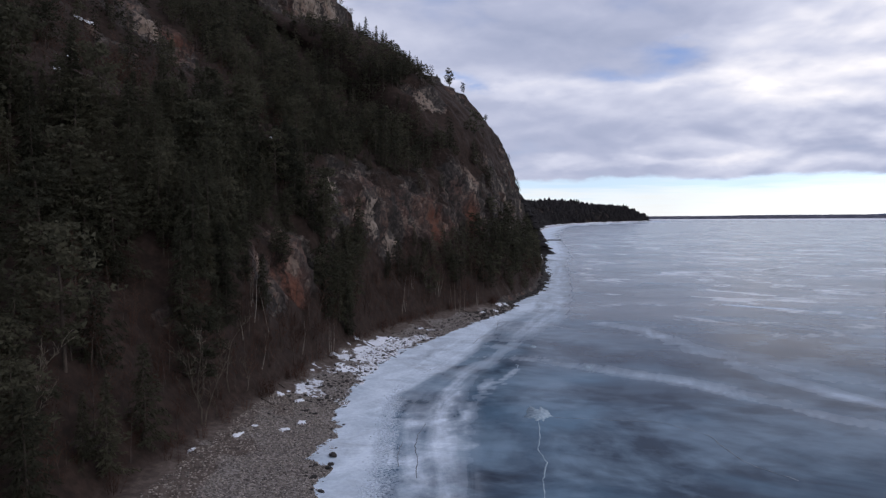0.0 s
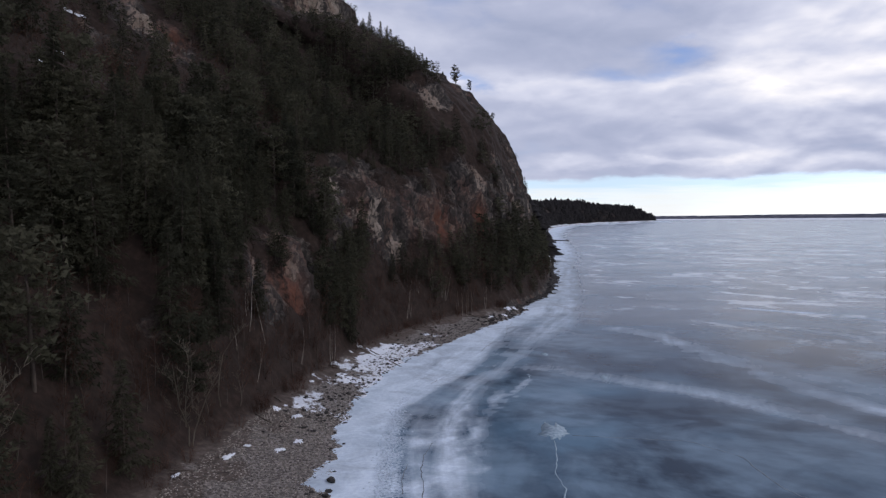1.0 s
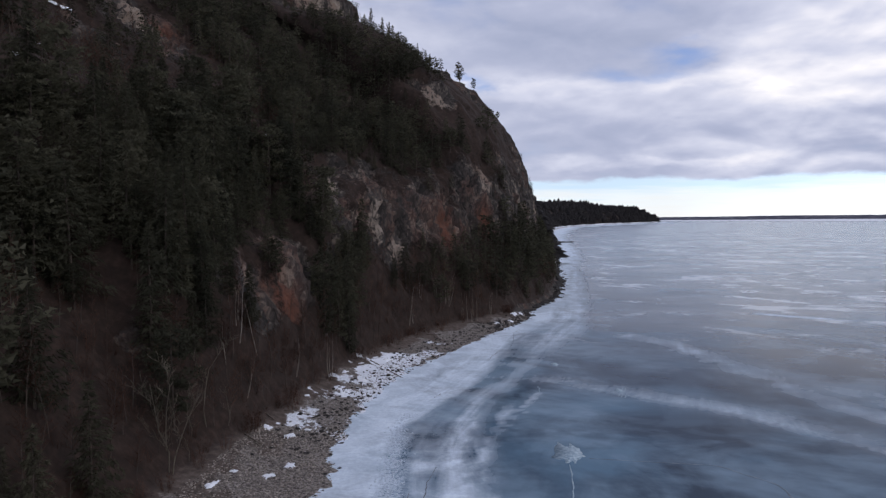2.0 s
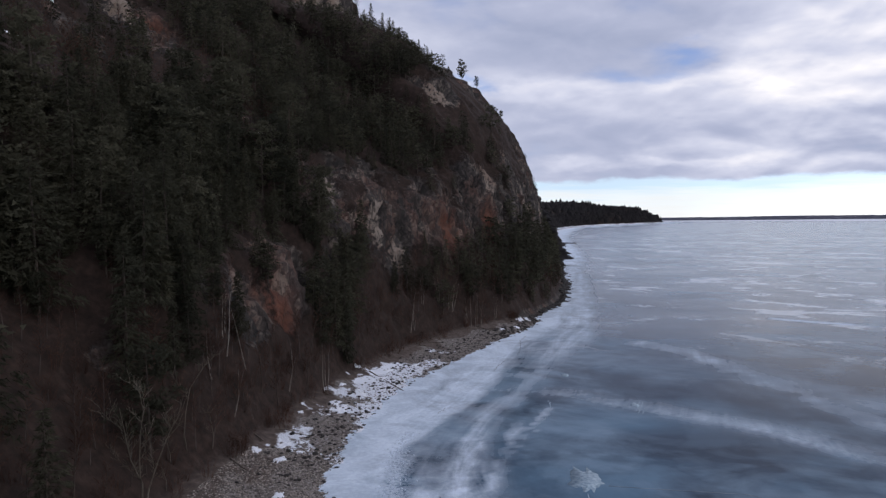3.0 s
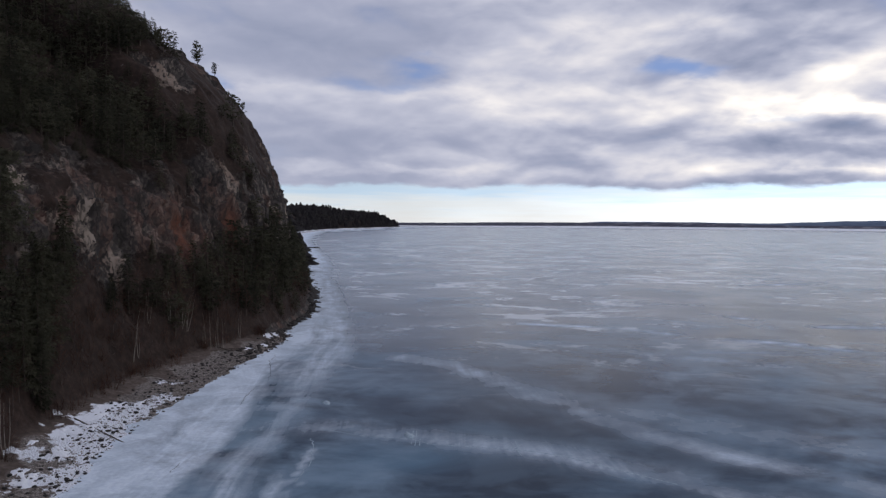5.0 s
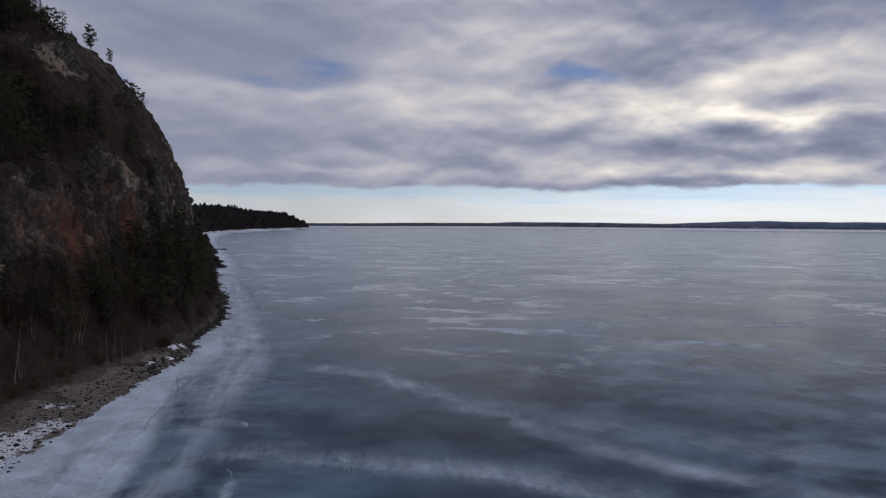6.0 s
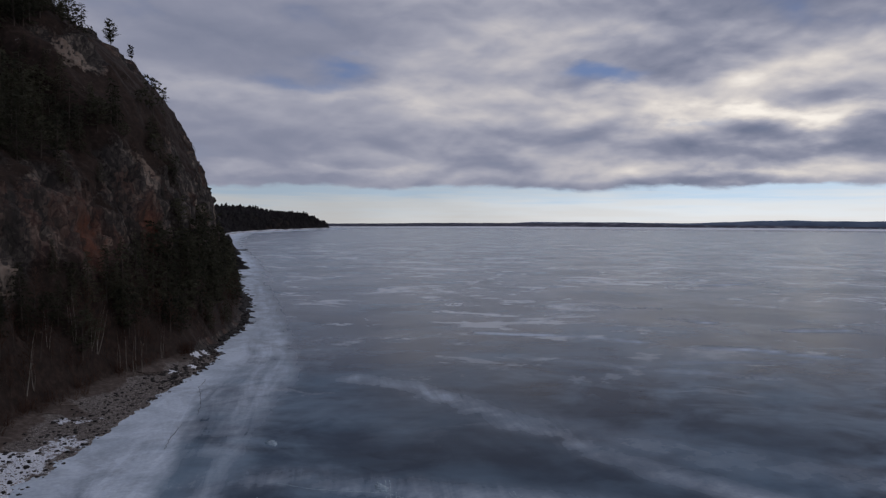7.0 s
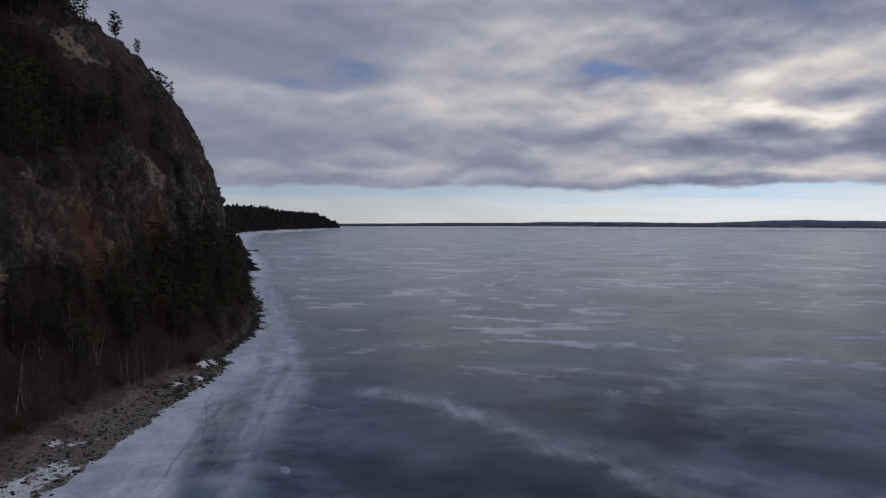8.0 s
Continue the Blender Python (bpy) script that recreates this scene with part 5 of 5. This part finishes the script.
boulder_meshes = [stone_mesh("boulder", random.Random(200 + k), ROCK, 2) for k in range(6)]
heavy = [(p, rng.uniform(0.16, 0.46)) for p in beach_sites(100, 105, 235, -0.02, 0.7, 11)]
heavy += [(p, rng.uniform(0.2, 0.55)) for p in beach_sites(190, 205, 330, -0.12, 0.55, 12)]
heavy += [(p, rng.uniform(0.2, 0.5)) for p in beach_sites(9, 70, 105, -0.03, 0.12, 13)]
heavy += [(p, rng.uniform(0.6, 1.4)) for p in beach_sites(60, 258, 335, -0.22, 0.25, 14)]
heavy.append((Vector((-15.3, 87.8, 0.15)), 0.62))
for k, (p, s) in enumerate(heavy):
    b = new("boulder", boulder_meshes[k % 6])
    b.matrix_basis = Matrix.LocRotScale(p + Vector((0, 0, 0.12 * s)), Euler((rng.uniform(-0.3, 0.3), rng.uniform(-0.3, 0.3), rng.uniform(0, 6.28))),
                                        (s * rng.uniform(0.8, 1.3), s * rng.uniform(0.7, 1.1), s * rng.uniform(0.7, 1.1)))
    tagged(b, "dark rough boulder on the shore", "boulder", "boulders along the shore")

rubble_kinds = [(np.array([v.co[:] for v in me.vertices]), np.array([q.vertices[:] for q in me.polygons])) for me in boulder_meshes]
crowd("shore_rocks", "dark rocks lining the shore below the cliff", "shore rocks", rubble_kinds, 0,
      beach_sites(480, 320, 560, -0.5, 0.5, 24), (0.3, 1.3), ROCK, 6)
crowd("cove_rocks", "small dark rocks crowding the snowy cove", "shore rocks", rubble_kinds, 0, beach_sites(260, 212, 322, -0.1, 0.55, 23), (0.16, 0.55), ROCK, 12)
crowd("spit_rocks", "dark rocks on low spits along the distant shore", "shore rocks", rubble_kinds, 0,
      beach_sites(260, 540, 1300, -0.6, 0.4, 28) + [Vector((115 + 0.55 * k, 880 + 1.5 * (k % 5), 0.0)) for k in range(28)], (0.8, 2.4), ROCK, 10)
crowd("shore_stones", "dark stones scattered over the snowy beach", "shore stones", rubble_kinds, 0,
      beach_sites(480, 104, 215, -0.02, 0.6, 25) + beach_sites(18, 70, 104, -0.03, 0.12, 26), (0.09, 0.30), ROCK, 7)

pebble_kinds = []
for k in range(5):
    me = stone_mesh("pebble", random.Random(300 + k), PEBBLE, 1)
    pebble_kinds.append((np.array([v.co[:] for v in me.vertices]), np.array([q.vertices[:] for q in me.polygons])))
    bpy.data.meshes.remove(me)
pebbles = beach_sites(10500, 60, 120, 0.0, 0.85, 21) + beach_sites(2600, 120, 240, 0.0, 0.5, 22)
crowd("beach_pebbles", "grey-brown cobbles covering the beach", "cobbles", pebble_kinds, 0, pebbles, (0.055, 0.145), PEBBLE, 5)


# snow patches on the gravel
def snow_patch(center, rx, ry, turn, seed):
    r = random.Random(seed)
    n, rings = 26, 3
    v, f = [(0, 0, 0.10)], []
    ph = r.uniform(0, 20)
    for q in range(1, rings + 1):
        for k in range(n):
            a = 2 * math.pi * k / n
            w = 0.8 + 0.55 * noise.noise(Vector((math.cos(a) * 1.6 + ph, math.sin(a) * 1.6, 0))) + 0.55 * noise.noise(Vector((math.cos(a) * 4 + ph, math.sin(a) * 4, 3)))
            w = max(w, 0.15)
            t = q / rings
            v.append((rx * w * t * math.cos(a), ry * w * t * math.sin(a), 0.06 * (1 - t * t) - (0.12 if q == rings else 0)))
    for k in range(n):
        f.append((0, 1 + k, 1 + (k + 1) % n))
    for q in range(rings - 1):
        for k in range(n):
            a, b = 1 + q * n + k, 1 + q * n + (k + 1) % n
            f += [(a, a + n, b + n), (a, b + n, b)]
    # drape over the beach
    c, s = math.cos(turn), math.sin(turn)
    flatv = hill_v[:, :N_BEACH + 3].reshape(-1, 3)
    out = []
    for x, y, z in v:
        wx, wy = center[0] + x * c - y * s, center[1] + x * s + y * c
        d = (flatv[:, 0] - wx) ** 2 + (flatv[:, 1] - wy) ** 2
        near3 = np.argsort(d)[:4]
        wgt = 1 / (d[near3] + 0.05)
        out.append((wx - center[0], wy - center[1], float((flatv[near3, 2] * wgt).sum() / wgt.sum()) + z + 0.05))
    ob = new("snow_patch", mesh_of("snow_patch", out, f, SNOW, True))
    ob.location = (center[0], center[1], 0)
    return tagged(ob, "thin patch of old snow lying on the gravel", "snow patch", "snow patches on the beach")


PATCHES = [(-29, 114, 1.1, 1.6), (-25.2, 112, 0.9, 1.9), (-22, 137, 1.5, 2.6), (-24, 97, 0.8, 1.4), (-22.5, 101, 0.8, 1.6), (-20, 148, 1.6, 3.2),
           (-17, 128, 0.8, 2.4), (-18, 160, 1.5, 3.0), (-12, 174, 1.0, 2.2), (-29.5, 92, 0.6, 1.8), (-33, 84, 0.6, 1.4), (10, 222, 1.5, 2.6), (14, 228, 1.6, 2.6), (16, 238, 1.6, 3.2), (18.5, 243, 1.5, 2.6), (21.5, 249, 1.2, 2.0), (-23, 140, 1.2, 2.0), (-26, 118, 0.9, 1.6)]
for k, (x, y, a, b) in enumerate(PATCHES):
    snow_patch((x, y), a, b, rng.uniform(-0.7, 0.1), 400 + k)
for k, p in enumerate(beach_sites(14, 92, 172, 0.3, 0.97, 27)):
    snow_patch((p.x, p.y), rng.uniform(0.35, 0.8), rng.uniform(0.6, 1.5), rng.uniform(-0.9, 0.3), 440 + k)


def ledge_snow(x, y, z, size, seed):
    """A short drift lying along a ledge of the slope."""
    r = random.Random(seed)
    i = int(np.argmin(((hill_v[:, :, :] - np.array((x, y, z))) ** 2).sum(2).min(1)))
    way = Vector((*along[i], 0))
    side = Vector((*inland[i], 0.5))
    v, f, n = [], [], 9
    for k in range(n):
        t = k / (n - 1) * 2 - 1
        w = 0.35 * size * (1 - t * t) ** 0.5 * r.uniform(0.5, 1.2) + 0.03
        c = way * t * size * 1.5 + Vector((0, 0, r.uniform(-0.12, 0.12)))
        v += [tuple(c - side * w + Vector((0, 0, -0.3))), tuple(c - side * w * 0.6 + Vector((0, 0, 0.22))), tuple(c + side * w + Vector((0, 0, 0.25)))]
    for k in range(n - 1):
        f += [(3 * k, 3 * k + 3, 3 * k + 4, 3 * k + 1), (3 * k + 1, 3 * k + 4, 3 * k + 5, 3 * k + 2)]
    ob = new("ledge_snow", mesh_of("ledge_snow", v, f, SNOW, True))
    ob.location = Vector((x, y, z)) - side * 0.3
    return tagged(ob, "small drift of old snow on a ledge", "snow patch", "snow on the ledges")


for k, spot in enumerate(LEDGE_SNOW):
    ledge_snow(*spot, 470 + k)


# driftwood
def log(a, b, r, seed):
    rr = random.Random(seed)
    a, b = Vector(a), Vector(b)
    d = b - a
    x = d.normalized().orthogonal().normalized()
    y = d.normalized().cross(x)
    v, f, n, s = [], [], 8, 7
    for k in range(n + 1):
        t = k / n
        c = d * t + x * 0.10 * math.sin(3.5 * t + seed) + Vector((0, 0, 0.05 * math.sin(5 * t)))
        for q in range(s):
            ang = 2 * math.pi * q / s
            v.append(tuple(c + (x * math.cos(ang) + y * math.sin(ang)) * r * (1 - 0.45 * t) * rr.uniform(0.9, 1.1)))
    for k in range(n):
        for q in range(s):
            i, j = k * s + q, k * s + (q + 1) % s
            f += [(i, j, j + s), (i, j + s, i + s)]
    for q in range(1, s - 1):
        f += [(0, q + 1, q), (n * s, n * s + q, n * s + q + 1)]
    ob = new("driftwood_log", mesh_of("driftwood_log", v, f, WOOD))
    ob.location = a
    return tagged(ob, "weathered grey log stranded on snowy shore", "log", "driftwood logs")


def on_beach(x, y, lift):
    """A place on the beach, lifted off the ground."""
    flatv = hill_v[:, :N_BEACH + 3].reshape(-1, 3)
    return (x, y, float(flatv[int(np.argmin((flatv[:, 0] - x) ** 2 + (flatv[:, 1] - y) ** 2)), 2]) + lift)


log(on_beach(-20.5, 163.5, 0.25), on_beach(-12.0, 152.8, 0.12), 0.13, 1)
log((-31, 109, 2.2), (-27.5, 106, 1.9), 0.13, 2)
log((2, 219, 2.3), (6, 216.5, 1.5), 0.16, 3)
for k, p in enumerate(beach_sites(9, 80, 215, 0.6, 0.95, 17)):
    a = rng.uniform(0, 6.28)
    half = Vector((math.cos(a), math.sin(a), rng.uniform(-0.02, 0.06))) * rng.uniform(1.2, 2.6)
    log(p - half + Vector((0, 0, 0.12)), p + half + Vector((0, 0, 0.2)), rng.uniform(0.06, 0.13), 10 + k)


# ---- marks on the ice ----
def ribbon(line, half, seed, z=0.012, wobble=0.35):
    pts2, r = [], random.Random(seed)
    for (ax, ay), (bx, by) in zip(line[:-1], line[1:]):
        for k in range(6):
            t = k / 6
            pts2.append(Vector((ax + (bx - ax) * t + wobble * r.uniform(-1, 1), ay + (by - ay) * t, 0)))
    pts2.append(Vector((*line[-1], 0)))
    v, f = [], []
    for k, p in enumerate(pts2):
        d = (pts2[min(k + 1, len(pts2) - 1)] - pts2[max(k - 1, 0)]).normalized()
        s = Vector((-d.y, d.x, 0)) * half * r.uniform(0.5, 1.3)
        for q in (p + s, p - s):
            v += [(q.x, q.y, z), (q.x, q.y, -0.01)]
    for k in range(len(pts2) - 1):
        i = 4 * k
        f += [(i, i + 4, i + 6, i + 2), (i + 1, i, i + 2, i + 3)] if k == 0 else [(i, i + 4, i + 6, i + 2)]
        f += [(i + 1, i + 5, i + 4, i), (i + 2, i + 6, i + 7, i + 3)]
    return v, f


def ice_line(name, label, line, half, seed, mat, wobble=0.35):
    v, f = ribbon(line, half, seed, wobble=wobble)
    return tagged(new(name, mesh_of(name, v, f, mat)), label, "ice crack", "cracks in the ice")


ice_line("ice_crack", "pale frozen crack running across the lake ice", [(14.2, 104), (13.6, 97), (12.6, 91), (13.2, 86), (12.0, 80), (11.4, 74)], 0.08, 31, FROST, 0.08)
ice_line("ice_crack", "dark open crack in the snow-covered ice", [(-3.4, 102.7), (-4.4, 97.4), (-4.5, 92.8), (-4.0, 87.8), (-3.5, 80)], 0.06, 32, CRACK, 0.12)
ice_line("ice_crack", "dark open crack in the snow-covered ice", [(-6.4, 94), (-6.7, 89), (-6.2, 84)], 0.05, 33, CRACK, 0.12)
ice_line("ice_crack", "pale thin crack along a snow drift", [(17, 151), (20.9, 147), (25.3, 144.1), (29, 142), (30, 140.3), (31, 138.8), (37.7, 135.2), (44.4, 131), (47.4, 128), (56, 114)], 0.09, 34, FROST, 0.1)
for k, line in enumerate(([(30.4, 146.1), (28.2, 139.7)], [(30.9, 145.9), (28.5, 138.9)], [(30.2, 141.8), (29.1, 138.6)], [(43.0, 136.4), (41.6, 129.9)],
                          [(43.6, 136.2), (42.6, 132.9)], [(41.2, 133.6), (43.9, 134.5)])):
    ice_line("ice_crack", "short pale crack crossing a longer one", line, 0.06, 60 + k, FROST, 0.05)
ice_line("ice_crack", "pale curved crack in clear ice", [(9.6, 129.5), (12.6, 136), (14, 142.3), (14.4, 147)], 0.07, 35, FROST, 0.3)
ice_line("ice_crack", "dark crack in the snow along the shore", [(15.6, 216), (13.8, 209.4), (12.9, 197.7), (11.4, 188)], 0.06, 36, CRACK, 0.3)
ice_line("ice_crack", "dark crack in the snow along the shore", [(8.6, 183), (6.6, 176.7), (5.1, 170.5)], 0.06, 39, CRACK, 0.2)
ice_line("ice_crack", "short dark crack in snow-covered ice", [(-5.4, 138), (-4.2, 141.5)], 0.05, 37, CRACK, 0.15)
ice_line("ice_crack", "faint pale crack curving through clear ice", [(17, 106.5), (24.5, 105.3), (33.2, 104.1), (38.6, 97.6), (38.8, 86.8), (43, 80)], 0.08, 38, FAINT, 0.3)


def frost_star(center, size, seed, points, thickness=0.014):
    r = random.Random(seed)
    v, f = [(0, 0, thickness)], []
    n = points * 4
    for k in range(n):
        a = 2 * math.pi * (k + r.uniform(-0.3, 0.3)) / n
        w = size * (r.uniform(0.7, 1.15) if k % 3 == 0 else r.uniform(0.5, 0.9)) * (1.15 + 0.35 * math.cos(a - 2.4))
        v.append((w * math.cos(a), 2.1 * w * math.sin(a), thickness))
    for k in range(n):
        v.append((v[1 + k][0], v[1 + k][1], -0.01))
    for k in range(n):
        j = (k + 1) % n
        f += [(0, 1 + k, 1 + j), (1 + k, 1 + n + k, 1 + n + j), (1 + k, 1 + n + j, 1 + j)]
    ob = new("frost_patch", mesh_of("frost_patch", v, f, FROST))
    ob.location = (center[0], center[1], 0)
    return tagged(ob, "jagged pale frost patch on clear ice", "frost patch", "frost patches on the ice")


frost_star((15.0, 108.0), 2.0, 41, 7)
frost_star((20.2, 167.0), 0.85, 42, 9)
frost_star((29.2, 143.6), 0.8, 43, 6)

# broken lumps of frozen slush in a strip along the shore
r = random.Random(51)
lumps = []
for _ in range(900):
    y = r.uniform(70, 128)
    x = np.interp(y, [70, 90, 101, 113, 124, 128], [-8.8, -9.0, -9.2, -10.1, -9.8, -8.6])
    lumps.append(Vector((float(x) + r.gauss(0, 0.75), y, 0.0)))
crowd("slush_lumps", "small frozen lumps of snowy slush on the ice", "slush lumps", pebble_kinds, 0, lumps, (0.05, 0.16), SLUSH, 8)
